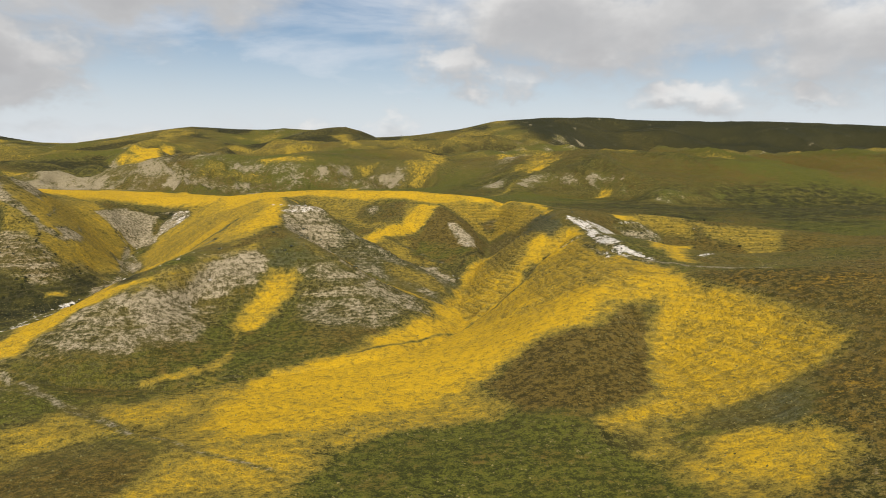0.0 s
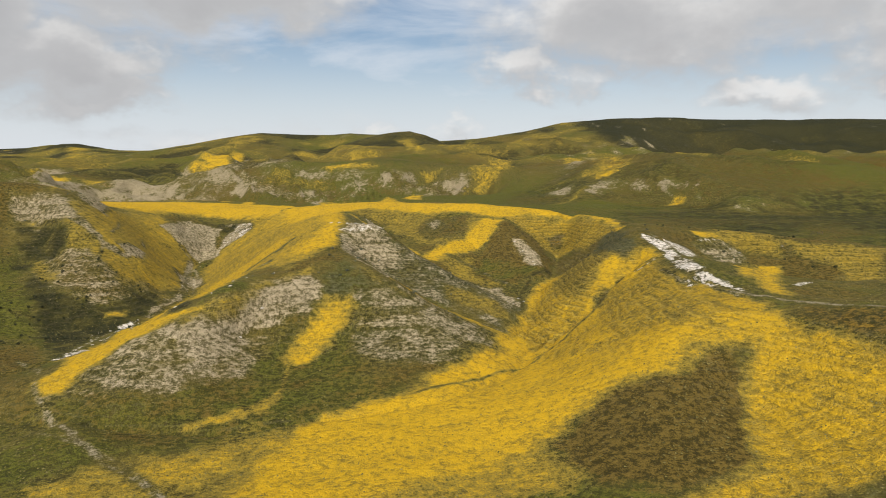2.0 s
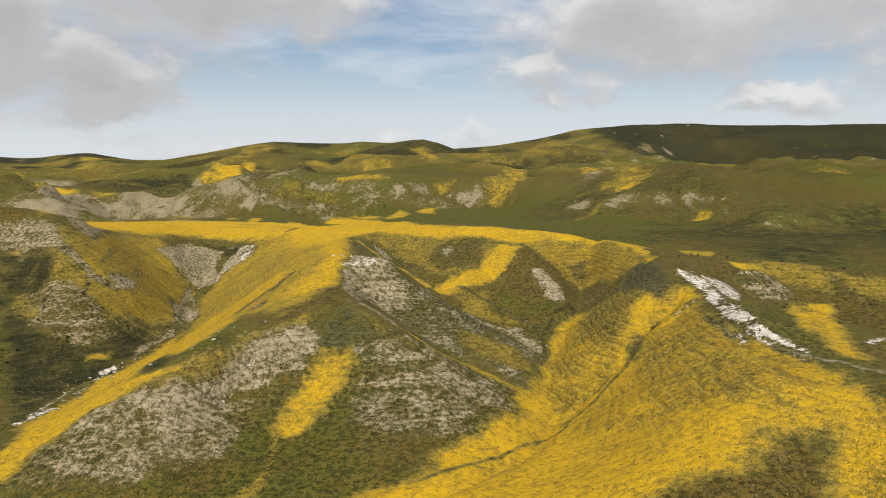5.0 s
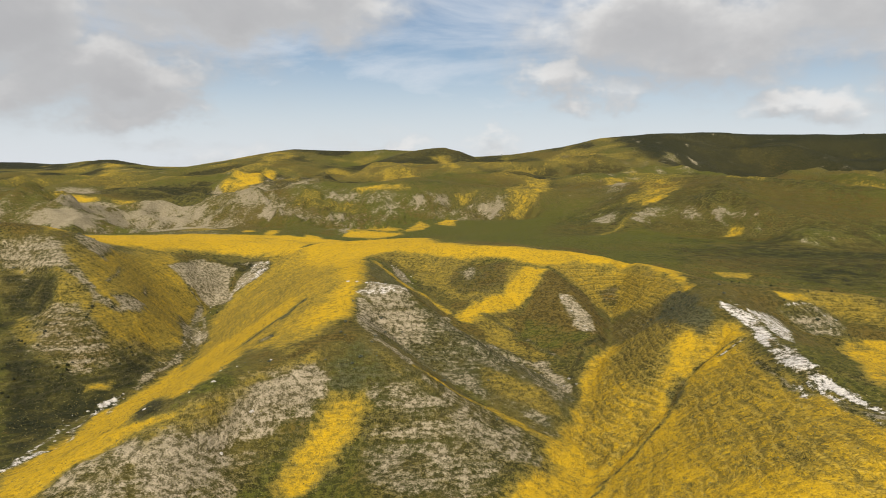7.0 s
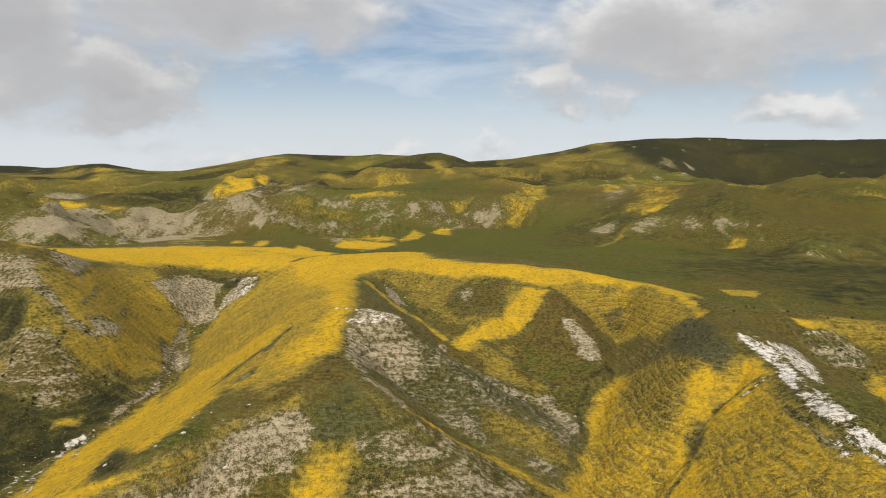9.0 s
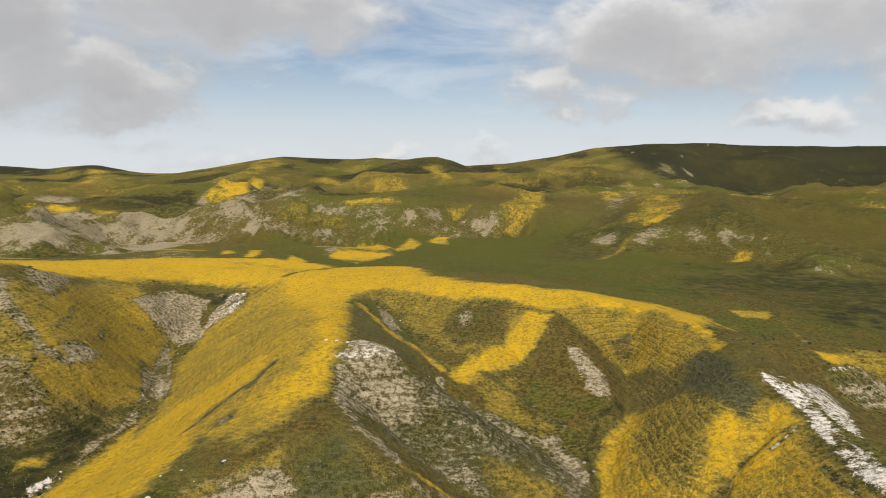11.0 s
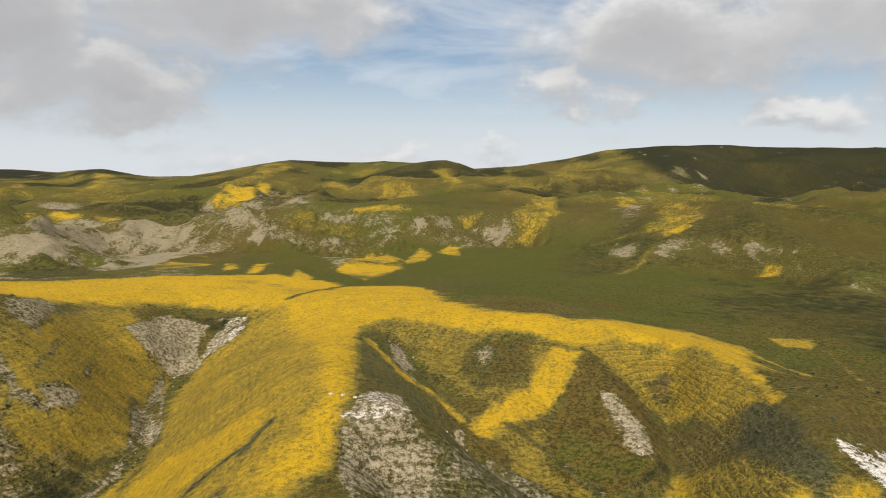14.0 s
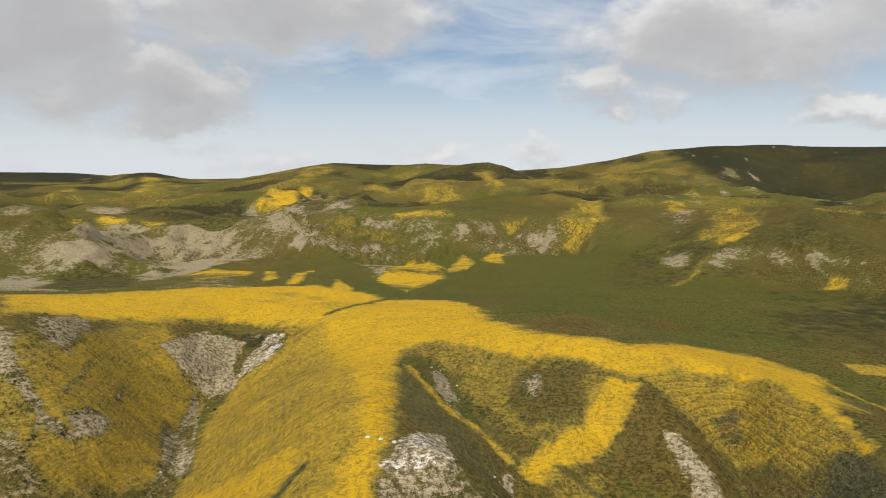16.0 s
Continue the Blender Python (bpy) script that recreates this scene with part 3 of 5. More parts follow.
def combed(across, seed):
    """Noise drawn out down the slopes, or along the level where across is set, on a metre grid."""
    gx, gy = np.meshgrid(np.arange(-195.0, 136.0, 0.9), np.arange(66.0, 436.0, 0.9))
    raw = np.random.default_rng(seed).uniform(-1, 1, gx.shape)
    hx = base_height(gx + 2, gy) - base_height(gx - 2, gy)
    hy = base_height(gx, gy + 2) - base_height(gx, gy - 2)
    n = np.hypot(hx, hy) + 1e-3
    dx, dy = (-hy / n, hx / n) if across else (hx / n, hy / n)
    total = raw.copy()
    for sign in (-1, 1):
        u, v = np.arange(gx.shape[1])[None] + 0.0 * gx, np.arange(gx.shape[0])[:, None] + 0.0 * gx
        for _ in range(9):
            i = np.clip(np.round(u).astype(int), 0, gx.shape[1] - 1)
            j = np.clip(np.round(v).astype(int), 0, gx.shape[0] - 1)
            u, v = u + sign * dx[j, i], v + sign * dy[j, i]
            i = np.clip(np.round(u).astype(int), 0, gx.shape[1] - 1)
            j = np.clip(np.round(v).astype(int), 0, gx.shape[0] - 1)
            total = total + raw[j, i]
    total = total / total.std()
    return gx[0], gy[:, 0], np.clip(0.5 + 0.22 * total, 0, 1)


DOWNHILL, ALONG = combed(False, 51), combed(True, 52)


def combed_at(grid, x, y):
    k = np.clip(np.minimum.reduce([x + 190, 131 - x, y - 70, 431 - y]) / 12, 0, 1)
    return 0.5 + k * (sample(grid, x, y) - 0.5)


def badland(x, y):
    """Where the ground is a steep eroded scarp."""
    m = stroke(x, y, [(-390, 825, 70), (-300, 842, 66), (-210, 822, 62), (-140, 782, 50), (-60, 822, 36), (0, 800, 36)], 60, 0.6)
    return np.maximum(m, stroke(x, y, [(-470, 745, 60), (-400, 690, 60), (-330, 640, 30)], 50, 0.8))


def channels(x, y):
    """Narrow beds cut by running water along the gullies."""
    cut = np.zeros(np.shape(x))
    for name, deep, wide in (("main_gully", 1.0, 1.7), ("rock_gully", 1.3, 2.2), ("step_gully", 1.1, 1.5), ("swale", 0.5, 1.6), ("wash", 0.8, 2.4), ("pocket_gully", 0.8, 1.6), ("ravine_head", 1.4, 2.2), ("ravine_left", 1.2, 2.4), ("ravine_mid", 1.2, 2.4), ("left_draw", 0.7, 2.0), ("hollow", 0.3, 2.5)):
        line = LINES[name]
        xs, ys = [p[0] for p in line], [p[1] for p in line]
        sel = np.flatnonzero((x > min(xs) - 8) & (x < max(xs) + 8) & (y > min(ys) - 8) & (y < max(ys) + 8))
        if not len(sel):
            continue
        px = x[sel] + 1.6 * layered(x[sel], y[sel], 14, 3, 81)
        py = y[sel] + 1.6 * layered(x[sel], y[sel], 14, 3, 82)
        near = np.full(len(sel), 1e9)
        for a, b in zip(line[:-1], line[1:]):
            dx, dy = b[0] - a[0], b[1] - a[1]
            k = np.clip(((px - a[0]) * dx + (py - a[1]) * dy) / (dx * dx + dy * dy), 0, 1)
            near = np.minimum(near, np.hypot(px - a[0] - k * dx, py - a[1] - k * dy))
        cut[sel] = np.maximum(cut[sel], deep * np.exp(-((near / wide) ** 2)))
    return cut


def height(x, y):
    h = base_height(x, y) - channels(x, y)
    far = np.clip((np.hypot(x, y) - 380) / 500, 0, 1)
    back = np.clip((y - 850) / 350, 0, 1) * np.clip((1560 - y) / 300, 0, 1)
    hill = np.clip((x - 60) / 80, 0, 1) * np.clip((y - 560) / 80, 0, 1) * np.clip((1100 - y) / 100, 0, 1)
    high = np.clip((x - 350) / 250, 0, 1) * np.clip((y - 1400) / 150, 0, 1) * np.clip((2020 - y) / 220, 0, 1)
    bad = badland(x, y)
    near = 0.6 * layered(x, y, 24, 5, 3) + 0.7 * (ridged(x, y, 17, 3, 7) - 0.4) * np.clip(layered(x, y, 60, 2, 9) + 0.6, 0, 1)
    near = near + 0.14 * (combed_at(ALONG, x, y) - 0.5) + 0.16 * (combed_at(DOWNHILL, x, y) - 0.5) + 0.3 * layered(x, y, 4.5, 2, 91)
    h = h + near * (1 - far) + far * 2.2 * layered(x, y, 60, 4, 12)
    h = h + back * 34.0 * (ridged(x, y, 190, 4, 15) - 0.42) + hill * 17.0 * (ridged(x + 0.25 * y, y * 0.4, 80, 4, 33) - 0.42)
    h = h + high * 60.0 * (ridged(x + 0.2 * y, y * 0.55, 300, 4, 44) - 0.45)
    h = h + bad * 15.0 * (ridged(x + 0.3 * y, y * 0.45, 46, 5, 23) - 0.42) + bad * 5.0 * (ridged(x - 0.2 * y, y * 0.4, 15, 3, 27) - 0.42) + bad * 1.8 * layered(x, y, 9, 3, 29)
    return h


# ---------------------------------------------------------------- plant cover
COVER = []
# the scrub cover also carries painted shade of clouds and gullies
KINDS = ("green", "scrub_and_shade", "brown", "sage", "rust", "flower", "pale", "white", "trail", "stepped")


def area(kind, weight, edge, *corners):
    """A patch of one cover that mixes with what is there: its outline in plan, with a ragged edge that many metres wide."""
    COVER.append((edge, corners, None, {kind: weight}, False))


def patch(edge, corners, **amounts):
    """Ground with covers of its own, in place of what was there."""
    COVER.append((edge, corners, None, amounts, True))


def streak(width, places, **amounts):
    """A narrow run of ground with covers of its own."""
    COVER.append((width * 0.8, places, width, amounts, True))


def distance_in(x, y, corners):
    """Metres to the outline, positive inside."""
    near, inside = np.full(x.shape, 1e9), np.zeros(x.shape, bool)
    for (ax, ay), (bx, by) in zip(corners, corners[1:] + corners[:1]):
        dx, dy = bx - ax, by - ay
        k = np.clip(((x - ax) * dx + (y - ay) * dy) / (dx * dx + dy * dy + 1e-9), 0, 1)
        near = np.minimum(near, np.hypot(x - ax - k * dx, y - ay - k * dy))
        cross = (ay > y) != (by > y)
        inside ^= cross & (x < ax + (y - ay) * dx / (dy + (1e-9 if dy == 0 else 0)))
    return np.where(inside, near, -near)


def distance_along(x, y, places):
    near = np.full(x.shape, 1e9)
    for (ax, ay), (bx, by) in zip(places[:-1], places[1:]):
        dx, dy = bx - ax, by - ay
        k = np.clip(((x - ax) * dx + (y - ay) * dy) / (dx * dx + dy * dy + 1e-9), 0, 1)
        near = np.minimum(near, np.hypot(x - ax - k * dx, y - ay - k * dy))
    return near


def covers(x, y):
    """How much of the ground each cover takes, 0 to 1, at flat arrays of places."""
    layers = {k: np.zeros(x.shape) for k in KINDS}
    lie = layered(x, y, 40, 4, 45)
    near = np.clip((560 - y) / 120, 0, 1)
    layers["green"] = near * np.clip(0.35 + 0.9 * lie, 0, 0.8)
    layers["brown"] = near * np.clip(0.30 - 0.8 * lie, 0, 0.6)
    for n, (edge, places, width, amounts, instead) in enumerate(COVER):
        xs, ys = [p[0] for p in places], [p[1] for p in places]
        edge = edge * (1 + min(max((sum(ys) / len(ys) - 480) / 300, 0), 2.0))
        pad = edge * 3 + (width or 0) * 2 + 1
        sel = np.flatnonzero((x > min(xs) - pad) & (x < max(xs) + pad) & (y > min(ys) - pad) & (y < max(ys) + pad))
        if not len(sel):
            continue
        px, py = x[sel], y[sel]
        d = distance_in(px, py, places) if width is None else width - distance_along(px, py, places)
        d = d + edge * (1.3 * layered(px, py, max(edge * 3.5, 2.5), 3, 40 + n) + 0.9 * layered(px, py, max(edge, 1.2), 2, 90 + n))
        m = np.clip(0.5 + d / (2.4 * edge + 0.5), 0, 1)
        m = m * m * (3 - 2 * m)
        if instead:
            for k in KINDS:
                if k != "stepped" or k in amounts:
                    layers[k][sel] = layers[k][sel] * (1 - m) + amounts.get(k, 0) * m
        else:
            for k, weight in amounts.items():
                layers[k][sel] = np.maximum(layers[k][sel], weight * m)
    # far off, patches thin out and thicken in clumps of many metres
    far = np.clip((y - 420) / 100, 0, 1)
    for n, k in enumerate(("flower", "pale", "brown", "green", "rust")):
        uneven = 1.3 * layered(x, y, 34, 5, 110 + n) + 0.7 * layered(x, y, 7, 2, 130 + n)
        layers[k] = layers[k] * (1 - far + far * np.clip(0.92 + uneven, 0.2, 1.15))
    return layers


def cover(kind, x, y):
    return covers(x, y)[kind]


# the flat beyond
area("green", 0.75, 6, (-37, 552), (16, 666), (206, 579), (305, 571), (195.6, 410.3), (120.1, 391.6), (93.9, 412.3), (54, 432.5), (6, 447.1))
# cloud shade over the right of the flat, painted into the ground
area("scrub_and_shade", 0.4, 30, (60, 420), (150, 350), (330, 380), (420, 520), (260, 600), (120, 560))
area("green", 0.75, 8, (0, 440), (45, 374), (76, 348), (100, 322), (200, 318), (330, 400), (330, 540), (-40, 540))
# cloud shade on the high range, painted in as a dark cover
area("scrub_and_shade", 0.8, 14, (342, 2646), (476, 2677), (816, 2821), (1149, 2879), (1471, 2837), (1833, 2685), (1939, 1922), (789, 839), (872, 1326), (809, 1601), (686, 1619), (529, 1565), (403, 1517), (354, 1588), (307, 1704))
# dark cover on the far left range
area("scrub_and_shade", 0.8, 14, (-3381, 2620), (-2377, 2530), (-1878, 2734), (-1425, 2247), (-1021, 1663), (-1032, 1610), (-1126, 1673), (-1477, 1605), (-2232, 1759))
# the eroded basin and the mound before it
patch(8, ((-471, 670), (-440, 709), (-556, 980), (-468, 1001), (-337, 888), (-264, 850), (-216, 825), (-206, 792), (-218, 773), (-264, 776), (-298, 794), (-292, 700), (-285, 622), (-247, 513), (-234.9, 435.3), (-269.7, 428.5)), brown=0.25, pale=0.72)
patch(6, ((-467, 1187), (-413, 1266), (-378, 1355), (-214, 899), (-152, 870), (-102, 852), (12, 844), (4, 779), (-45, 761), (-71, 788), (-108, 798), (-119, 767), (-129, 614), (-189, 769), (-262, 804), (-289, 818), (-318, 821)), brown=0.2, pale=0.62, green=0.2)
patch(3, ((-457, 654), (-448, 666), (-439, 708), (-428, 720), (-403, 670), (-411, 647), (-417, 625), (-419, 606)), brown=0.45, pale=0.45)
patch(2, ((-410, 596), (-414, 627), (-405, 644), (-402, 672), (-392, 668), (-368, 661), (-337, 662), (-295, 620), (-292, 594), (-353, 648), (-371, 636), (-385, 629), (-378, 613), (-367, 568), (-311, 477)), pale=0.97)
patch(2, ((-428, 720), (-454, 785), (-415, 766), (-294, 621), (-298, 610), (-362, 673), (-405, 697)), pale=0.85)
patch(2.5, ((-271, 453), (-378, 613), (-373, 630), (-358, 646), (-296, 593), (-232, 478), (-238.2, 440)), green=0.6, scrub_and_shade=0.35, pale=0.15)
patch(2.5, ((-439, 700), (-441, 711), (-592, 993), (-551, 1002), (-554, 989), (-430, 723)), flower=0.88)
patch(2, ((-541, 1003), (-526, 1034), (-501, 999), (-518, 989)), flower=0.9)
patch(2, ((-572, 970), (-548, 991), (-543, 960), (-435, 768)), pale=0.75)
patch(1.5, ((-414, 878), (-403, 881), (-375, 834), (-386, 831)), pale=0.95)
patch(1, ((-376, 849), (-360, 847), (-355, 838), (-370, 836)), pale=1)
patch(2.5, ((-430, 1009), (-351, 873), (-331, 874), (-328, 852), (-361, 875)), pale=0.55)
patch(2, ((-297, 622), (-318, 705), (-341, 830), (-306, 815), (-299, 837), (-291, 812), (-288, 744), (-292, 700), (-284, 629)), pale=0.9)
patch(2, ((-286, 833), (-268, 845), (-263, 831), (-278, 826)), pale=0.8)
patch(2.5, ((-346, 1070), (-418, 1334), (-402, 1356), (-248, 903), (-243, 877), (-261, 869), (-277, 874)), pale=0.5, brown=0.5)
streak(3, ((-216, 897), (-199, 876), (-173, 857), (-145, 829), (-129, 815)), pale=0.92)
streak(2, ((-208, 901), (-198, 895)), pale=0.8)
patch(2, ((-289, 819), (-274, 823), (-239, 798), (-228, 823), (-210, 830), (-198, 805), (-181, 798), (-172, 773), (-185, 771), (-184, 760), (-209, 784), (-229, 784), (-262, 805)), pale=0.92)
patch(1.5, ((-172, 770), (-168, 828), (-161, 784), (-165, 772)), pale=0.88)
patch(2.5, ((-131, 622), (-158, 786), (-143, 816), (-127, 816), (-109, 806), (-120, 775), (-140, 776), (-122, 619)), pale=0.75)
patch(2, ((-150, 857), (-135, 849), (-129, 830), (-139, 826)), pale=0.78)
patch(2, ((-100, 838), (-62, 861), (-58, 824), (-61, 786), (-78, 798), (-95, 818)), pale=0.88)
streak(1.5, ((-82, 839), (-75, 823), (-71, 802)), brown=0.7)
patch(2, ((-39, 850), (-26, 849), (-12, 839), (-4, 821), (-4, 779), (-22, 829)), pale=0.88)
patch(2, ((-2, 845), (6, 846), (9, 827), (1, 812)), pale=0.5, brown=0.3)
patch(3, ((-464, 1178), (-309, 880), (-300, 865), (-314, 854), (-340, 877)), pale=0.45, brown=0.3)
patch(1.5, ((-287, 836), (-270, 844), (-265, 836), (-278, 828)), pale=0.8)
patch(1.5, ((-318, 821), (-309, 841), (-296, 833), (-299, 815), (-308, 811)), pale=0.8)
patch(3, ((-262, 804), (-229, 783), (-206, 774), (-176, 726), (-129, 613), (-137, 598), (-232, 730), (-279, 805)), green=0.6, brown=0.4)
patch(3, ((-238, 831), (-239, 873), (-224, 881), (-213, 884), (-202, 831), (-215, 827), (-229, 821)), flower=0.3, green=0.4)
patch(3, ((-206, 857), (-171, 851), (-144, 825), (-162, 808), (-184, 812), (-200, 823)), flower=0.25, brown=0.3, green=0.3)
# hummocks at the edge of the flat
patch(2, ((-226, 527), (-292, 700), (-290, 748), (-262, 710), (-193, 545), (-199, 524), (-211, 501)), green=0.4, brown=0.4)
patch(1.5, ((-282, 624), (-284, 684), (-256, 676), (-246, 673), (-193, 546), (-201, 530), (-208, 504)), flower=0.9)
streak(1.5, ((-300, 727), (-296, 744), (-271, 725)), flower=0.7)
patch(2, ((-212, 463), (-215, 500), (-200, 527), (-172, 513), (-166, 485)), pale=0.5, green=0.3)
patch(1.5, ((-236, 675), (-226, 674), (-173, 542), (-174, 521)), flower=0.8)
patch(1.2, ((-159, 521), (-202, 669), (-193, 676), (-155, 530)), flower=0.92)
patch(1.5, ((-122, 599), (-134, 770), (-111, 746), (-78, 631), (-87, 518)), flower=0.95)
patch(1.5, ((-118, 764), (-83, 670), (-82, 769), (-65, 716), (-66, 666), (-78, 647)), flower=0.92)
patch(1.5, ((-61, 726), (-56, 784), (-45, 761), (-40, 694)), flower=0.92)
patch(1.5, ((-130, 505), (-146, 582), (-120, 525), (-120, 493)), flower=0.85)
# flowers and bare ground on the far hills
patch(4, ((-493, 1446), (-508, 1614), (-473, 1666), (-443, 1584), (-434, 1464), (-454, 1362)), flower=0.42)
patch(3, ((-460, 1190), (-458, 1227), (-431, 1258), (-431, 1362), (-421, 1353), (-403, 1224), (-368, 1058)), flower=0.95)
patch(2, ((-481, 1243), (-458, 1227), (-439, 1222), (-445, 1204)), brown=0.6, green=0.3)
patch(3, ((-314, 1081), (-383, 1372), (-372, 1383), (-304, 1075)), flower=0.62)
patch(5, ((-233, 1303), (-219, 1379), (-166, 1320), (-136, 1286), (-122, 939), (-212, 1282)), flower=0.5)
patch(5, ((-136, 1511), (-114, 1549), (-67, 1338), (-87, 1299)), flower=0.5)
patch(3, ((-169, 881), (-138, 888), (-112, 883), (-106, 864), (-116, 854), (-163, 868)), flower=0.72)
patch(3, ((-356, 1408), (-305, 1481), (-247, 1293), (-310, 1416)), flower=0.42)
patch(5, ((2, 1274), (19, 1360), (97, 1366), (95, 1336), (26, 1268)), flower=0.36)
patch(3, ((9, 826), (20, 1000), (72, 1160), (58, 834), (37, 816), (14, 797), (2, 780)), flower=0.55, brown=0.4)
patch(3, ((-57, 868), (-24, 871), (-18, 860), (-51, 863)), flower=0.48)
patch(6, ((-112, 906), (-120, 1290), (-57, 1293), (-2, 1272), (-8, 1007), (-78, 861)), green=0.8, scrub_and_shade=0.2)
patch(5, ((-837, 1206), (-1001, 1491), (-1138, 1767), (-969, 1469), (-821, 1215)), flower=0.5)
patch(4, ((-817, 1242), (-785, 1270), (-789, 1242)), flower=0.5)
patch(5, ((-738, 1301), (-922, 1654), (-892, 1657), (-728, 1350)), flower=0.6)
patch(5, ((-854, 1620), (-751, 1530), (-685, 1364)), flower=0.5)
patch(4, ((-606, 1105), (-617, 1189), (-594, 1099)), flower=0.6)
patch(3, ((-647, 1053), (-633, 1080), (-612, 1103), (-605, 1072), (-603, 993)), pale=0.6, brown=0.3)
patch(4, ((-825, 1096), (-822, 1155), (-735, 1082), (-701, 992), (-727, 978)), pale=0.5, scrub_and_shade=0.3)
patch(6, ((-726, 976), (-463, 723), (-604, 990), (-569, 1051), (-506, 1074), (-471, 1006), (-541, 1003), (-593, 994), (-442, 712), (-482, 685)), brown=0.6, green=0.4)
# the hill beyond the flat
# scrub share paints cloud shade over the brown and green cover
patch(10, ((29, 539), (53, 710), (90, 757), (145, 869), (185, 801), (308, 1102), (243, 730), (306, 775), (330, 692), (236, 507), (194, 508), (172, 537), (143, 596), (108, 605), (66, 572)), brown=0.45, green=0.3, scrub_and_shade=0.33)
patch(3, ((130, 987), (193, 1061), (125, 782), (109, 791)), pale=0.72)
streak(2, ((76, 814), (92, 818)), pale=0.5)
streak(2, ((94, 832), (102, 793), (109, 760)), pale=0.4)
patch(3, ((132, 1061), (173, 1086), (183, 814), (185, 786), (162, 707), (140, 686), (127, 683), (112, 706), (116, 716), (136, 751), (156, 847)), flower=0.55, rust=0.4)
patch(2, ((112, 707), (132, 697), (148, 682), (126, 679)), flower=0.85)
streak(2, ((73, 732), (95, 723), (112, 707)), flower=0.4, pale=0.3)
streak(2, ((70, 572), (99, 631), (112, 647)), flower=0.35)
patch(2.5, ((82, 708), (93, 713), (99, 664), (93, 637), (79, 639)), pale=0.55, brown=0.2)
patch(2.5, ((104, 633), (120, 669), (136, 666), (156, 650), (160, 627), (156, 613), (144, 630), (125, 640), (112, 625)), pale=0.6, brown=0.4)
patch(2.5, ((166, 623), (176, 626), (187, 607), (192, 585), (180, 591), (171, 606)), pale=0.48, brown=0.4)
streak(1, ((167, 623), (168, 610), (170, 599)), pale=0.7)
patch(2, ((162, 584), (173, 597), (178, 587), (175, 579)), flower=0.88)
patch(2.5, ((191, 528), (201, 538), (207, 533), (208, 518), (197, 521)), pale=0.72)
patch(3, ((199, 562), (211, 555), (222, 543), (236, 534), (219, 529), (202, 540)), pale=0.3, brown=0.5)
patch(2, ((250, 547), (255, 544), (246, 525), (246, 535)), pale=0.5)
patch(2, ((182, 579), (187, 579), (187, 571), (183, 572)), pale=0.4)
streak(4, ((219, 751), (244, 733), (304, 811)), flower=0.62)
patch(5, ((311, 743), (324, 717), (330, 692), (320, 671), (314, 717)), flower=0.5)
patch(5, ((321, 756), (489, 1043), (488, 1027), (321, 728)), flower=0.35)
patch(6, ((78, 1368), (179, 1978), (219, 1776), (245, 1718), (185, 1367), (122, 1362)), flower=0.32)
streak(4, ((119, 1768), (125, 1395)), pale=0.4)
patch(5, ((230, 1372), (298, 1512), (392, 1707), (396, 1653), (297, 1483)), pale=0.5, brown=0.3)
# the near slopes
patch(6, ((66.4, 164), (73.2, 149.2), (84.1, 139.8), (97.4, 135.3), (52.6, 70.5), (43.5, 75.2), (52.1, 83), (62, 94.3), (73.2, 109.4), (71.9, 128.1), (67.6, 142.6)), brown=0.6, rust=0.25, green=0.2)
patch(5, ((-15.7, 83.6), (-11.8, 97.3), (-5.8, 104), (4.8, 110.8), (14.1, 111.9), (21.3, 101.6), (29.7, 95), (32.3, 88.5), (35.2, 79)), green=0.75, brown=0.25)
patch(5, ((-82.2, 147.6), (-67.7, 145.7), (-53.3, 146.2), (-34.9, 151.2), (-19, 159.1), (-9, 164.7), (-18.4, 154.5), (-26.8, 145.7), (-33, 133.1), (-50.6, 124.6), (-65.8, 128.2)), green=0.6, brown=0.45)
patch(4, ((-62.2, 110.5), (-50.7, 125), (-33, 142.4), (-25.3, 131.8), (-23.8, 109.5), (-9, 101.5), (-11.1, 91.6), (-15.7, 83.6), (-32, 84), (-32.7, 96.7), (-44.4, 108.9), (-51.3, 105.5), (-54.8, 96.9)), flower=0.5, green=0.35)
patch(3, ((-31.3, 84.2), (-31, 91.6), (-27.2, 96.2), (-21.6, 99), (-15, 97.4), (-15.1, 88.6), (-17, 83.5)), flower=0.72)
patch(3, ((-59.1, 106.3), (-58.5, 113.4), (-50.3, 114.7), (-46.1, 120.4), (-38, 124.9), (-36.8, 117.9), (-43.6, 111.4), (-49.3, 108.5), (-53.8, 103.8)), flower=0.66)
patch(2.5, ((20.4, 223.9), (22.2, 244), (30.1, 261.2), (37.7, 242), (47.1, 240), (59.7, 235.7), (58.8, 226.5), (48.4, 210.9), (56.4, 185.3), (60.9, 167.8), (62.7, 153), (59.5, 146.2), (49.4, 145.3), (43, 142), (37.4, 136.8), (31.9, 137.3), (24.6, 134.6), (19, 130.3), (14.4, 122.8), (9, 118.3), (3, 114.3), (-0.7, 115.4), (-5.2, 109.6), (-9.3, 105.6), (-19.2, 103.7), (-25.5, 102), (-29.4, 107.4), (-30.7, 123.4), (-29.2, 135.2), (-26.7, 145.4), (-11.1, 157), (-3.8, 170), (4.8, 184.7), (14.1, 211.4)), flower=1)
patch(3, ((-9.3, 105.6), (-0.7, 114.7), (9, 118.3), (14.3, 121.8), (18.5, 116.6), (15.7, 110.6), (4.6, 108.1), (-5.6, 100.4), (-12, 99.4)), flower=0.6, green=0.3)
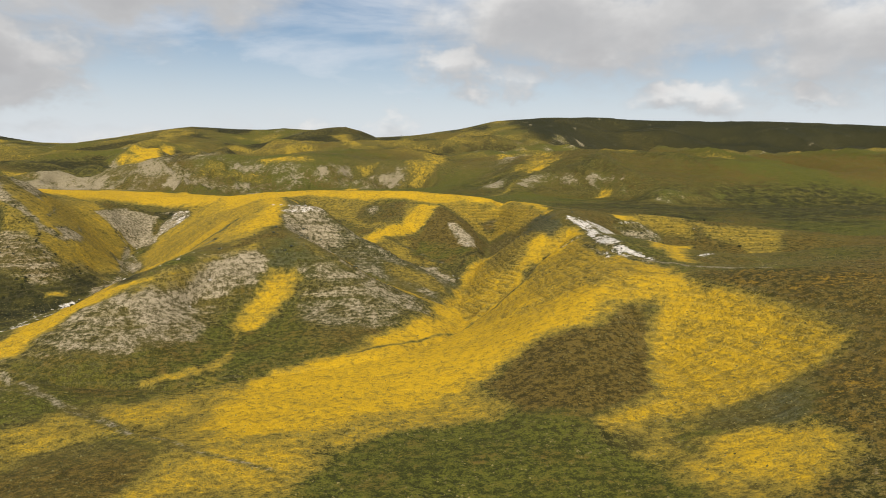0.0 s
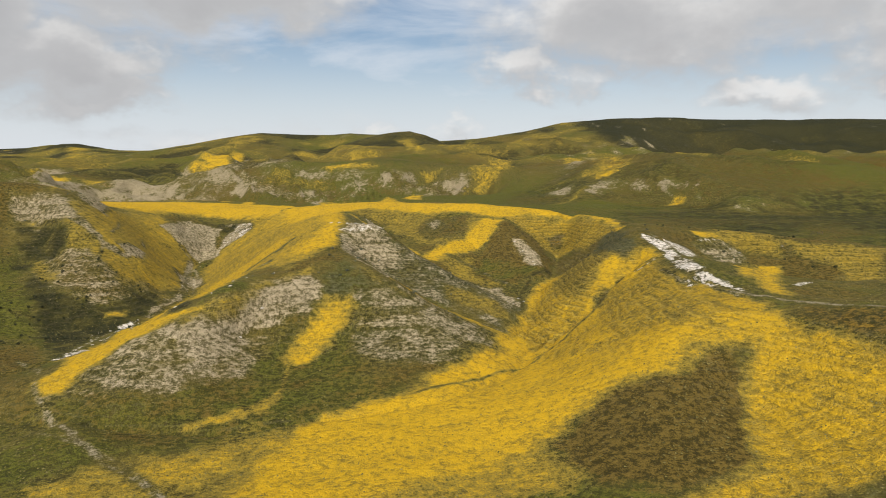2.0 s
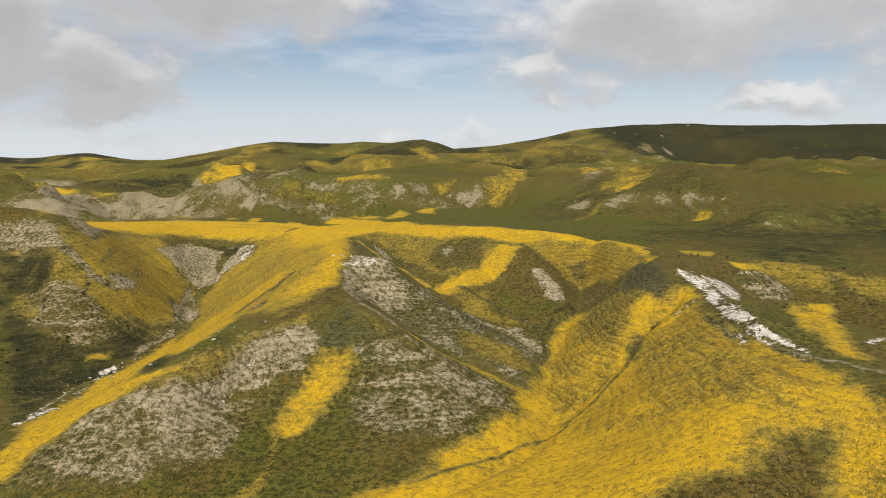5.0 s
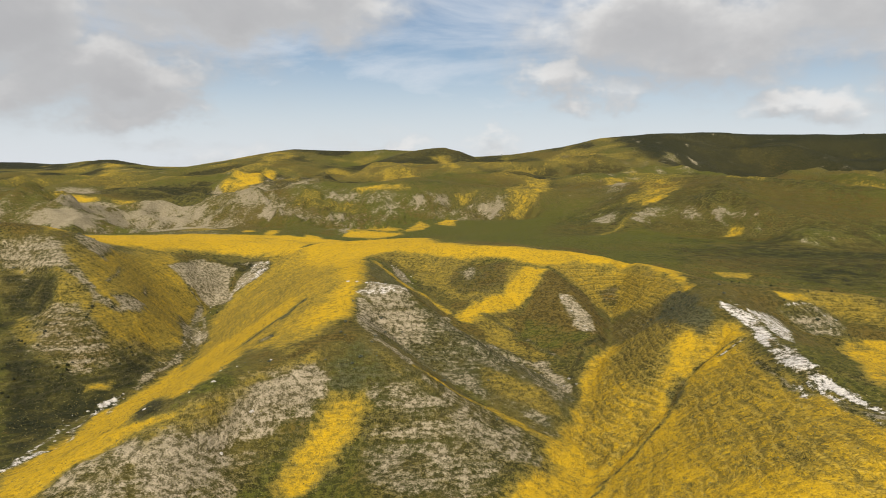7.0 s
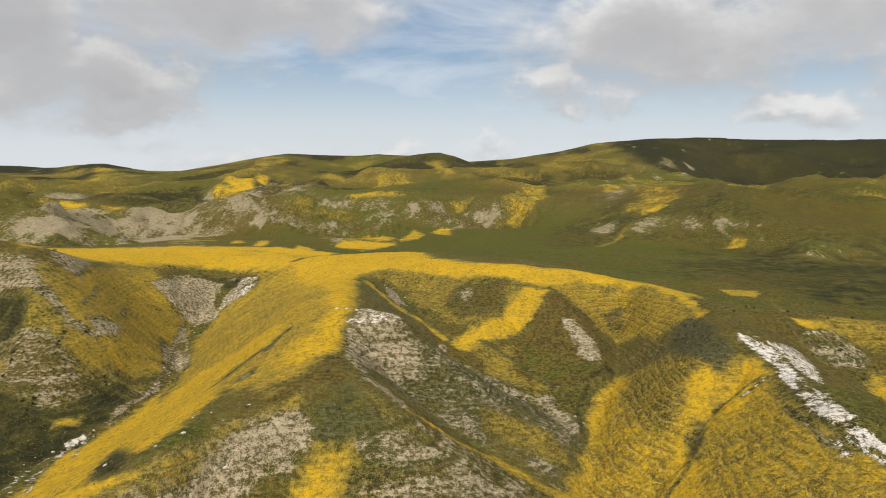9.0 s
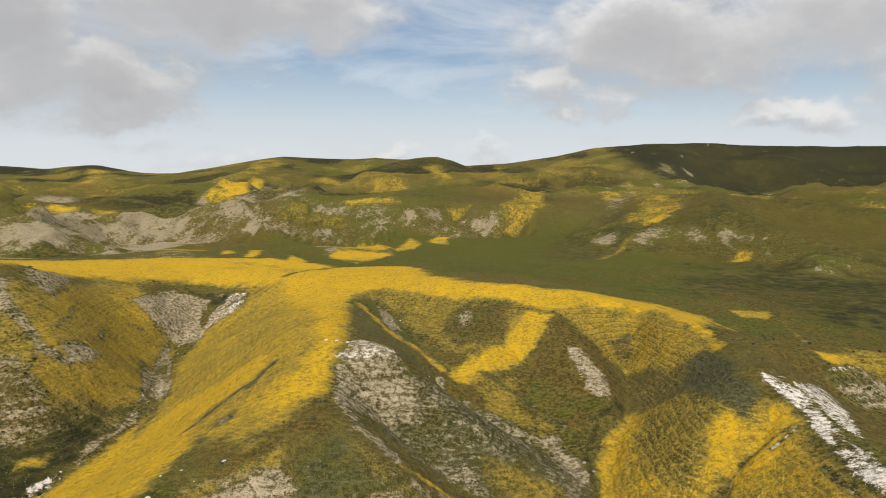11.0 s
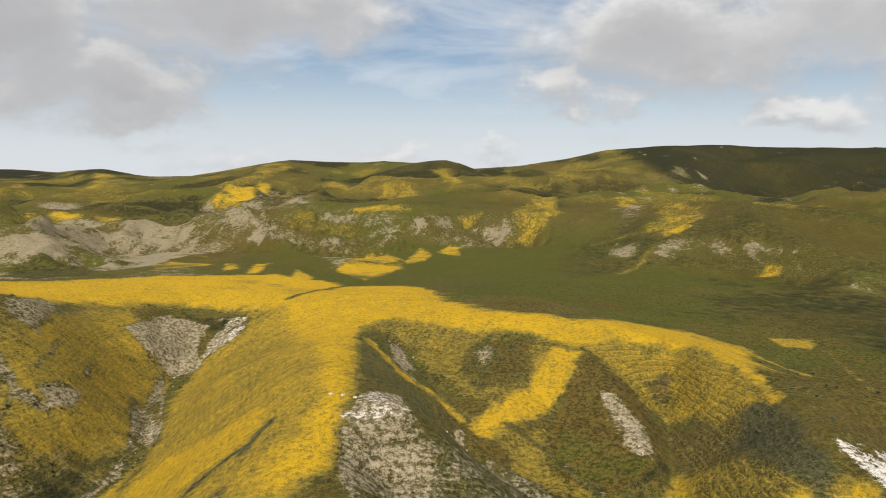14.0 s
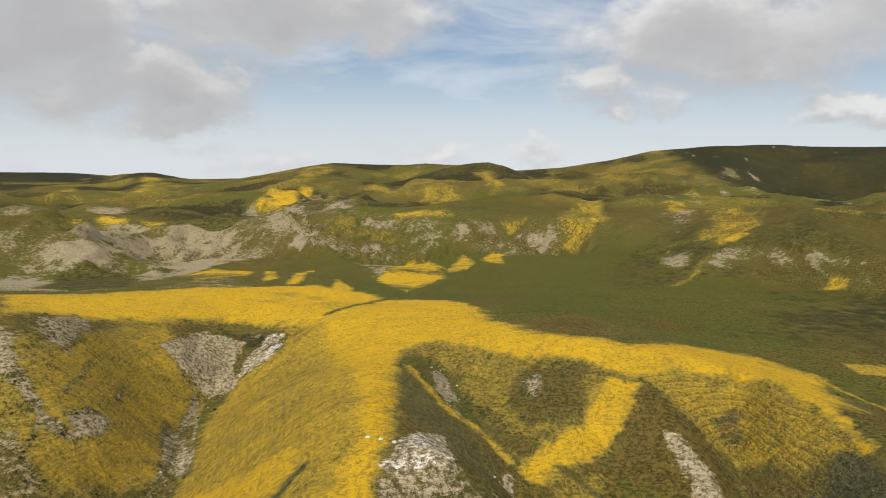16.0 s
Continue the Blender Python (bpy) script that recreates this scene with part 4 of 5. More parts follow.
patch(4, ((44.4, 142.7), (49.6, 144.2), (51.2, 134.7), (46.8, 126.6), (43.4, 113.5), (37.5, 108.8), (30.9, 105.2), (22.7, 108.3), (16.4, 115.7), (14.2, 121.2), (18.8, 128.8), (24.4, 133.3), (31.6, 136.1), (37.3, 136.3)), brown=0.95)
patch(4, ((26.4, 108.8), (30.9, 105.2), (36, 107), (31.4, 100.8), (29.4, 99.6), (21.9, 104.5)), brown=0.5, green=0.5)
patch(2.2, ((61.4, 153), (66.4, 142.6), (70.3, 133.6), (72.4, 124.9), (71.8, 116.6), (74.1, 110.8), (70.2, 107.6), (63.1, 104.8), (54.5, 102), (48, 101.1), (42.4, 102.3), (35.3, 99.5), (30.5, 100.4), (30.6, 103.5), (36, 107), (43.7, 113.5), (46.5, 123.9), (49.6, 134.5), (53.9, 140.8), (58.3, 146.9)), flower=0.9, rust=0.35, stepped=0.5)
patch(3, ((71.4, 123.2), (74.1, 110.8), (70.2, 107.6), (63.6, 105.7), (66.8, 116.4)), flower=0.7, rust=0.5, stepped=0.8)
patch(3, ((35.1, 99), (44.8, 99.8), (47.8, 95.3), (40.4, 95.3), (41.8, 82.6), (43.9, 76), (41.2, 76), (37.7, 81.6), (35.5, 92.8)), flower=0.55, green=0.3)
patch(2.5, ((41, 94.8), (47.6, 95), (55, 90.7), (56, 82.2), (52.5, 77.9), (48.1, 76.2), (43.6, 76.7), (41.8, 84.2)), flower=0.78, rust=0.45)
patch(3, ((45.8, 98.2), (53.3, 99.7), (61.6, 102.2), (59.9, 96.4), (54.4, 92.4), (48.2, 94.4)), sage=0.5, green=0.3)
patch(2, ((50.5, 73.8), (57.3, 77.4), (52.6, 70.5), (49.5, 71.3)), pale=0.4, brown=0.4)
streak(0.35, ((-9.8, 156.2), (4.4, 167.8), (13.5, 178.9), (18.9, 182.3), (22.9, 197.5)), green=0.75, brown=0.3)
streak(0.35, ((-81.7, 146.6), (-66.6, 129.8), (-57, 123.7), (-42, 109.2), (-27.9, 96.2), (-17, 91.1)), trail=0.45)
streak(0.3, ((-74.5, 133.3), (-65.8, 128.2), (-56.8, 123.3)), trail=0.5)
# the knoll
patch(3, ((-87.9, 153.5), (-86, 172.5), (-70, 176.3), (-59.2, 162.3), (-48.6, 172), (-45, 161), (-51.6, 151.6), (-58.7, 146.4), (-73.1, 146.2)), brown=0.3, pale=0.5, sage=0.1, stepped=0.3)
patch(3, ((-79.1, 147.4), (-59.1, 147.1), (-47, 160.1), (-41.6, 173.2), (-32.4, 176.4), (-21, 166.7), (-28.6, 158.5), (-37.7, 155.3), (-48.3, 143.3), (-59.4, 139.2), (-65.8, 133.8)), green=0.65, brown=0.4)
patch(2, ((-67.7, 171.2), (-61.9, 178.3), (-53.3, 191.6), (-43.5, 202), (-35.7, 202.8), (-35.5, 194.4), (-40, 190.1), (-44.4, 186.2), (-51.3, 182.4), (-51, 170.1), (-53.9, 161.8), (-59.9, 164.1), (-64.4, 166.5)), pale=0.85, stepped=0.5)
patch(2.5, ((-54.1, 162.4), (-51, 170.1), (-51.3, 182.4), (-45.8, 183.7), (-47.7, 173), (-48.4, 164.1), (-51.1, 158.9)), pale=0.4, brown=0.4)
patch(3, ((-33.6, 219.4), (-23.7, 207.9), (-15.9, 206.6), (-4.6, 208.1), (11.6, 205.7), (8.1, 188), (-0.7, 178.9), (-6.6, 173), (-18.3, 170.7), (-25, 174.6), (-30.1, 189), (-28.3, 198.3)), sage=0.3, pale=0.46, brown=0.25, stepped=0.4)
patch(2.5, ((-38.7, 211.6), (-33.2, 217.6), (-23.7, 207.9), (-23.6, 199.1), (-29.5, 198.1), (-34.2, 197.2), (-36.7, 202.8)), green=0.5, sage=0.4)
patch(2.5, ((-36.7, 187.9), (-31.3, 184.1), (-31.5, 175.8), (-34.8, 172.3), (-24.3, 170.9), (-24.8, 184.6), (-27.6, 194.3)), green=0.55, brown=0.3)
patch(2.2, ((-33.8, 195.3), (-28.4, 198.6), (-27.7, 191.6), (-30.2, 185.4), (-33.4, 179.9), (-34.8, 174.2), (-38.7, 171.8), (-41, 174.9), (-38.1, 184.6), (-35.9, 189.2)), flower=0.85, rust=0.2)
patch(2, ((-32.4, 256.2), (-27.1, 254.1), (-13.5, 246.8), (-2.8, 272.8), (10.5, 256.1), (19.2, 237.3), (19.6, 234.4), (15, 215.6), (11.7, 207), (-3.4, 213.5), (-20.2, 222.1), (-26.4, 226.5), (-34.2, 238.4)), sage=0.5, pale=0.36, stepped=0.4)
patch(1.6, ((-6.7, 230.7), (2, 228.2), (10.2, 223.8), (13.9, 218.4), (12.8, 213.5), (5.8, 215.1), (-3.5, 219.4)), flower=0.3, brown=0.45)
patch(1.2, ((5.9, 264.5), (12.3, 258.9), (17.7, 246.1), (19.6, 237), (17.5, 228.6), (11.8, 249.2), (6.5, 257.3)), pale=0.8, stepped=0.3)
streak(0.8, ((-35.1, 227.2), (-27.5, 215.8), (-18.9, 210.7)), pale=0.85)
streak(1.3, ((-26.2, 215.9), (-18.8, 209.8)), pale=0.5, sage=0.3)
streak(0.9, ((-19.5, 210.3), (-11, 209.1), (-2.1, 210.2), (6.6, 204.7), (12.7, 203.9)), flower=0.95)
streak(1.6, ((-2.1, 210.2), (6.6, 204), (13.8, 202.3)), flower=0.7)
patch(2, ((-32.9, 215.9), (-29.8, 213.5), (-19, 206.1), (-13, 202.2), (-17.8, 200.9), (-25.5, 203.2)), flower=0.28, sage=0.4)
# the stepped spur and the ridge behind it
patch(4, ((58.3, 228.5), (56.7, 188.7), (63.3, 172.6), (51.7, 150), (26.9, 167), (34, 188.8), (43.7, 209)), flower=0.78, rust=0.5, stepped=0.8)
patch(3, ((37.9, 214.8), (52.8, 215.4), (53.9, 181.8), (52.5, 162.3), (44, 161.4), (35.9, 176.9), (34.6, 195.5)), flower=0.72, rust=0.5, stepped=0.9)
patch(2, ((24.9, 254.8), (39.1, 272.3), (47.5, 244.8), (59, 235.2), (58.3, 228.5), (49.7, 221.7), (40.8, 216.7), (32.8, 202.6), (29.7, 193.1), (24.4, 194.5), (20, 195.4), (17.1, 199.5), (17.2, 211.6), (20.2, 227.4)), flower=0.8, stepped=1)
patch(2, ((30.6, 250.6), (42.9, 274.8), (48.7, 256.5), (50.3, 236.1), (43.8, 229.6), (40.2, 222.6), (33.7, 219.3), (31, 226.1)), brown=0.45, flower=0.45, stepped=1)
patch(1.6, ((23, 248.9), (26.7, 256.1), (35, 273.1), (34.5, 257.4), (28.9, 249.3), (24.1, 235.9), (21.4, 225.8), (20.3, 234)), flower=1, stepped=0.5)
patch(1.6, ((40.8, 226.8), (45.3, 235.7), (48, 237), (50.4, 232.1), (44.4, 222.5), (37.1, 216.1)), flower=0.95, stepped=0.3)
patch(1.4, ((56.9, 235.8), (58.9, 231.3), (52, 221.7), (44.9, 221.9), (38.3, 205.4), (34.2, 192.9), (31.2, 197), (36.2, 213.2), (42.6, 220.6), (48.9, 227.2)), flower=1, stepped=0.3)
patch(1.2, ((38.9, 216.7), (43.1, 220.7), (41.7, 212.8), (38.3, 206.5), (37.3, 212.1)), sage=0.6, brown=0.3)
patch(2, ((30.1, 195.1), (34.8, 191.9), (35.2, 177.8), (26.9, 167), (19.5, 177.2), (19.9, 194.5)), flower=0.9, stepped=0.6)
streak(0.35, ((58.3, 229.3), (52.5, 226.6), (46.4, 223.5), (40.8, 216.7), (35.3, 203.4), (26.2, 192.3), (18.6, 184.7)), brown=0.7)
# the golden flank
patch(3, ((-115.1, 411.8), (-97.2, 396.8), (-79.5, 395.9), (-52.7, 326.3), (-44.3, 278.8), (-41.9, 251.4), (-39.2, 233.9), (-43.9, 222), (-48.2, 212.6), (-49.4, 207.6), (-100.7, 252), (-106.7, 283.5), (-110.5, 306.7), (-129, 359.2), (-126.8, 375.9), (-124.6, 395)), flower=0.66, rust=0.25)
patch(2, ((-126, 368.1), (-123.1, 391), (-105.9, 385), (-85.8, 351.3), (-72.8, 292.6), (-79.2, 287.2), (-90.8, 287.1), (-94.2, 279.9), (-109.7, 309)), flower=0.62, rust=0.2, brown=0.15)
patch(2, ((-82.1, 377.7), (-60.4, 352.1), (-49.3, 309.4), (-44.3, 278.8), (-41.4, 251.4), (-39.3, 233.7), (-44.7, 224.7), (-51, 223.6), (-51.6, 236.3), (-47.9, 249.3), (-47.8, 265.2), (-58.7, 299.5)), flower=0.96)
patch(1.6, ((-100.7, 252), (-101.5, 275.2), (-93.9, 282.8), (-76.9, 272.8), (-67.6, 272.5), (-60.7, 259.7), (-65.9, 249.9), (-74, 245.3), (-78.6, 234.9), (-78.2, 228.3)), flower=1)
patch(1.6, ((-101.1, 230.4), (-102.8, 247.4), (-97, 261), (-94.1, 281.1), (-81.4, 263.4), (-62.3, 217.1), (-61.1, 194.1), (-65, 184.2), (-95.5, 223.2)), flower=1)
patch(1.6, ((-100.9, 183.8), (-100.8, 198), (-83.3, 186.9), (-70.2, 179.5), (-65.5, 180.3), (-60.3, 181.3), (-67.9, 174.2), (-76.7, 168.9), (-81.6, 163.8), (-85.1, 162.9)), flower=0.97)
patch(2, ((-67.9, 174.2), (-60.3, 181.3), (-55.5, 189), (-49.9, 200.6), (-41.9, 208.3), (-37.4, 211.6), (-40.7, 203.7), (-48.4, 195.9), (-55.7, 183.6), (-63.5, 171.9)), flower=0.35, pale=0.3, brown=0.3)
streak(1.2, ((-62.4, 247.7), (-68.2, 244), (-71.7, 234.8)), sage=0.8)
streak(1, ((-58.4, 257.8), (-61.1, 245.9)), sage=0.5, brown=0.3)
patch(1.2, ((-62.2, 228), (-58.7, 230.8), (-57.7, 225.3), (-60.7, 223.1)), pale=0.6)
patch(2, ((-99, 228.1), (-65, 184.2), (-64.7, 181.2), (-72.2, 182.3), (-91.2, 211.5)), scrub_and_shade=0.7, green=0.3)
patch(1.6, ((-90.3, 156.5), (-87.5, 163.4), (-105, 216.9), (-110.5, 255.3), (-109.4, 288.1), (-69.6, 175.3), (-75.4, 167.4), (-79.2, 157.4), (-80.5, 151), (-85.9, 151.3)), flower=1)
patch(1.8, ((-38.4, 184.5), (-34.6, 190.6), (-29.2, 193.2), (-29.2, 188.7), (-32.5, 182.9), (-34.4, 175.5), (-37.1, 172.6), (-39.8, 173.8), (-40.2, 180.1)), flower=0.92)
patch(1.6, ((-50.7, 139.8), (-44.9, 144.6), (-39.2, 151.6), (-37.5, 156.2), (-36.7, 151), (-41.2, 143.3), (-48.4, 139.4)), flower=0.72)
streak(0.5, ((-39.8, 173.8), (-37.4, 158), (-38.7, 150.1), (-44.1, 142.4)), flower=0.5)
streak(0.5, ((-114.4, 188.9), (-94.8, 166.9), (-87.9, 153.5), (-78.2, 142.8), (-62.7, 126.6), (-54, 118.8), (-42.3, 108.5)), trail=0.55)
patch(4, ((-254.2, 410), (-228.3, 433), (-202, 465), (-169, 495), (-143, 527), (-110, 506), (-115.4, 441.5), (-128.5, 417.6), (-148.4, 415.1), (-160, 401.9), (-175.1, 384.6), (-189.5, 376.9), (-180.1, 336.7), (-179.9, 321.4)), flower=0.88)
# the flat top and its hollows
patch(4, ((-228.7, 405.1), (-219.4, 414.9), (-198.6, 446), (-167, 476), (-141, 511), (-111, 516), (-91, 483), (-73, 470), (-56, 461), (-41.9, 433.3), (-28.1, 391.3), (-9.3, 364.9), (19.1, 355), (44.3, 383.8), (67.4, 387.7), (83.3, 375.1), (71.3, 314), (61, 302.9), (55.8, 311.5), (49.6, 325.8), (38.7, 332.7), (24.4, 334.5), (16.5, 328.9), (4.2, 336.6), (-9, 341), (-20.7, 342.8), (-33.3, 350.7), (-46.1, 354.4), (-54.5, 344.1), (-54.9, 318.4), (-60.4, 311.6), (-92.3, 382.8), (-97.6, 392.5), (-124.9, 420.4), (-155.3, 416.2), (-170.3, 394.6), (-182.5, 374.1), (-184.4, 344.2)), flower=1)
streak(2.2, ((-104.4, 423.4), (-96, 453), (-87, 497), (-78, 502)), green=0.6, brown=0.3)
patch(3, ((-52.5, 344.3), (-41.6, 351.7), (-9, 339), (7.5, 330.5), (8.7, 320.8), (4.7, 310), (-7, 298.4), (-18.3, 300), (-25.6, 310.1), (-39.7, 338.3)), flower=0.42, brown=0.35, green=0.15, stepped=0.4)
patch(2.5, ((-18.2, 313.5), (-17.2, 329.7), (-13.8, 338.6), (3.2, 335.7), (0.7, 315.6), (-5.4, 306.2), (-13.6, 305.6)), green=0.55, brown=0.5)
patch(1.5, ((-15.3, 328.5), (-10.8, 333), (-8.5, 326.2), (-11.4, 316.1), (-14.4, 319.4)), pale=0.6)
patch(1.6, ((-14.2, 280.7), (-13.4, 290.4), (-5.4, 299.4), (1.2, 306.9), (5.3, 315.1), (8.8, 327.5), (18.1, 324), (15.2, 312), (9.5, 302.6), (2.5, 292.1), (-4.7, 287), (-9.5, 279.2)), flower=1)
patch(2, ((-8.4, 283.8), (6.7, 290.3), (10.8, 270.4), (17.6, 260.9), (9.6, 257.5), (-2.9, 266.5)), flower=0.4, brown=0.5, rust=0.2)
patch(2, ((-49.9, 311.3), (-46.7, 318), (-27.9, 292), (-18.7, 281.5), (-21, 256.7), (-31.8, 279.7), (-42.3, 281)), sage=0.45, green=0.4, flower=0.12)
streak(1.3, ((-48.6, 323.1), (-35.1, 304), (-24.7, 299.4), (-13.7, 286.2)), flower=0.85)
patch(1, ((-43.1, 328.6), (-41.8, 339.3), (-33.9, 318.8), (-34.2, 304.7), (-38.1, 313.5)), pale=0.95)
patch(0.8, ((-18.8, 278.4), (-17.3, 282.3), (-15.8, 277.7), (-16.9, 270.9)), pale=0.95)
streak(0.5, ((-36, 310.8), (-27.9, 298.9), (-24.6, 298.4)), pale=0.6)
patch(1.8, ((17.3, 322.9), (23.6, 315.4), (31.1, 309.4), (35, 294.6), (31.8, 273), (25.8, 264.2), (10.6, 267.8), (4.7, 277.1), (7.9, 289.3), (10.8, 302.6), (14.4, 311.1)), brown=0.85, green=0.45)
patch(2, ((8.9, 289.4), (22.9, 278.9), (28.6, 272), (25.8, 264.2), (11.9, 267.3), (5.1, 276.1)), green=0.8, brown=0.35)
patch(1.4, ((21.1, 302.4), (25.6, 300.8), (29.2, 288.4), (29.2, 274), (26, 272.9), (23.5, 282.8)), pale=0.85)
patch(2, ((18.3, 329.1), (35.1, 333), (50.9, 324.2), (58.3, 299.3), (58.4, 280.4), (54.2, 282), (47.6, 282.6), (43.2, 292.7), (38, 302.9), (33, 310.6), (25.5, 316.3)), flower=0.66, rust=0.6, stepped=1)
patch(1.5, ((37.4, 317.9), (43.8, 323.9), (42.2, 311.5), (37.9, 310)), brown=0.6, rust=0.3)
patch(2, ((36.7, 296.9), (47.4, 282), (54.6, 283.2), (49.4, 271.2), (46.5, 251.5), (41.8, 267.1), (35.9, 274.2)), brown=0.6, sage=0.3, flower=0.2, stepped=0.8)
patch(1.8, ((53.3, 283.5), (58.9, 280.1), (57.2, 260.2), (55.3, 244.3), (55.6, 237.4), (49.4, 236.1), (48, 252.7), (47.6, 273.5)), sage=0.95, stepped=0.5)
streak(1.6, ((58, 319.3), (60.7, 297.4), (59.7, 280.4)), flower=0.9)
streak(1.3, ((64.8, 377.7), (83.5, 369.5), (91.6, 339.1)), flower=0.8)
# the bare knob
patch(1, ((-40.2, 254.6), (-38.8, 261.1), (-37.2, 273.4), (-32.8, 280.5), (-26.6, 255.2), (-31.6, 251.9), (-34.8, 248.4), (-39, 248.8), (-40.7, 250.9)), pale=1, white=0.25)
patch(1.6, ((-40.7, 247.6), (-33.9, 250.3), (-26.7, 254.1), (-21.8, 250.9), (-17.9, 243.2), (-22.1, 236.9), (-30.3, 229.8), (-35.6, 228.4)), pale=0.72, stepped=0.5)
patch(2.5, ((-21.8, 250.9), (-10, 272.8), (3.9, 262), (12.3, 251.4), (5.7, 233.6), (-12.2, 226.6), (-19.9, 238)), sage=0.5, pale=0.4, brown=0.2, stepped=0.5)
streak(1, ((-37.6, 237.4), (-33.2, 227.2), (-27.3, 218.9), (-22.4, 213.1)), pale=0.8)
# the white scar and the country beside it
patch(0.45, ((60, 251.3), (64.6, 246.7), (67.1, 240.6), (63.5, 218.1), (63.2, 205.2), (62, 195.4), (62.7, 188.5), (60, 185.8), (58.9, 190.4), (57.9, 194.8), (57.5, 202.3), (60.1, 217.3), (62.2, 233), (59.4, 244.4)), white=0.62, pale=0.6)
patch(0.45, ((66.6, 248.2), (79, 263), (78, 248.1), (67, 219.5), (66.2, 227), (66.9, 239.3)), white=0.45, pale=0.6)
patch(0.4, ((62.4, 223.1), (63.7, 221.3), (61.5, 211.1), (60.2, 212.6)), brown=0.5, pale=0.3)
patch(0.4, ((57.9, 196), (59.6, 195), (59.5, 191.4), (58.2, 192.7)), brown=0.5, pale=0.3)
streak(0.45, ((60.2, 193.5), (61.3, 184.4), (63.3, 176.2)), white=0.8, pale=0.3)
streak(0.3, ((58, 191), (59.6, 182.7), (61.1, 177.6)), white=0.7, pale=0.3)
streak(0.35, ((61.5, 193), (61.9, 181.3), (64.8, 175.6)), white=0.8, pale=0.3)
streak(0.3, ((61.4, 202.1), (63.1, 194.2)), white=0.6, pale=0.3)
streak(0.3, ((67.1, 231.2), (66.3, 217.3)), white=0.5, pale=0.3)
streak(0.8, ((59.4, 180.1), (61.1, 173.7), (61.8, 169.8)), white=0.25, pale=0.3)
streak(0.6, ((61.2, 188.7), (62.4, 182.5), (64.6, 175.1)), white=0.8)
streak(0.6, ((56, 191.1), (56.8, 189.1), (56, 185.7)), white=0.8)
streak(0.45, ((52.2, 223.6), (58.8, 227.7)), white=0.75)
streak(0.7, ((63.4, 253.8), (63.9, 250.5)), white=0.6)
streak(0.5, ((55.2, 208.2), (55.1, 189.9), (57.4, 185.6)), pale=0.5)
patch(1.5, ((82.1, 268.6), (96.3, 277.2), (102.7, 274.4), (99.4, 260.2), (89.1, 259.8), (84.8, 264.9)), pale=0.42, sage=0.45)
streak(0.6, ((86.7, 272.3), (95.9, 276.4)), white=0.5)
patch(1.6, ((97.6, 259.6), (100.1, 243.1), (69.8, 185.4), (69.7, 190.3), (73, 203.4)), flower=0.85)
patch(1.2, ((84.7, 281.8), (94.3, 280.7), (105, 277.3), (96, 276.6), (85.7, 276.1)), flower=0.9)
patch(1.2, ((101.1, 400.4), (120.5, 401.2), (113.8, 387.6), (103.4, 388.7)), flower=0.65)
patch(2, ((119.3, 386.7), (96.5, 286.2), (109.8, 284.9), (122.1, 286.6), (112.1, 266.7), (105, 274.1), (94.7, 277.5)), flower=0.48, rust=0.5, stepped=0.7)
patch(1.6, ((102.2, 260.6), (110.4, 260), (76.6, 185.3), (73.3, 167.6), (69.3, 176.1), (72, 187.6)), flower=0.88)
patch(2, ((117.8, 276.2), (131.9, 273.7), (151.2, 269.9), (106.3, 192.4), (127.2, 256), (120.3, 265.7)), flower=0.5, rust=0.45, stepped=0.8)
streak(0.8, ((59.7, 177.9), (70, 163.6), (80.2, 147.7)), trail=0.65)
streak(0.6, ((80.6, 183.9), (86.2, 188.7)), white=0.7)
# the hill beyond the wash
patch(5, ((-194.2, 313), (-171.6, 320.7), (-174.9, 384.6), (-150.2, 379.6), (-134.1, 354.3), (-112.9, 291.5), (-111.6, 257.4), (-125.1, 244.6), (-149.4, 249.9)), flower=0.42, pale=0.36, sage=0.1, stepped=0.4)
patch(4, ((-171.4, 280.2), (-145.2, 259.4), (-126.8, 250.2), (-123.1, 265.6), (-118.8, 290.9), (-111.8, 268.6), (-111.7, 246.5), (-105.4, 209.1), (-102.6, 186.2)), green=0.7, scrub_and_shade=0.5)
patch(2.5, ((-169.2, 340.6), (-167, 397.8), (-148.6, 379.2), (-136, 372.7), (-125.1, 333.6), (-116.8, 300.8), (-128, 289.3), (-137, 291.1), (-144, 290.9), (-156.1, 304.5)), flower=0.58, pale=0.3, stepped=0.4)
patch(1.8, ((-144, 285.6), (-135.7, 288.6), (-124.3, 298.2), (-117.1, 297), (-122.6, 290.3), (-128.6, 275.6), (-136.7, 277.2)), flower=0.58)
patch(2, ((-193.6, 312), (-183.4, 317.5), (-170.7, 316.4), (-157.3, 301.8), (-165.7, 297.8), (-181.6, 304.9), (-185.4, 300.2)), pale=0.6, brown=0.3, stepped=0.5)
patch(2, ((-185.8, 300.7), (-172.4, 300.5), (-158.8, 293.1), (-153.7, 278.2), (-166.4, 281.8), (-175.5, 286)), green=0.4, scrub_and_shade=0.5)
streak(1.6, ((-161.8, 302.1), (-143.5, 291.7), (-136.1, 291.2)), pale=0.6)
patch(2.5, ((-159.4, 280.5), (-145.3, 281.7), (-129.7, 271.6), (-121.3, 263.9), (-126.1, 252.5), (-143.3, 257.1)), pale=0.4, brown=0.5)
patch(2, ((-122.2, 248.3), (-117.6, 253.9), (-115.8, 249.2), (-120.2, 246.4)), flower=0.8)
patch(1.2, ((-157.4, 376.1), (-153.4, 401.3), (-135, 407.3), (-135.5, 392.8), (-125.2, 373.3), (-135.7, 372), (-144.1, 371.7)), pale=1, stepped=0.4)
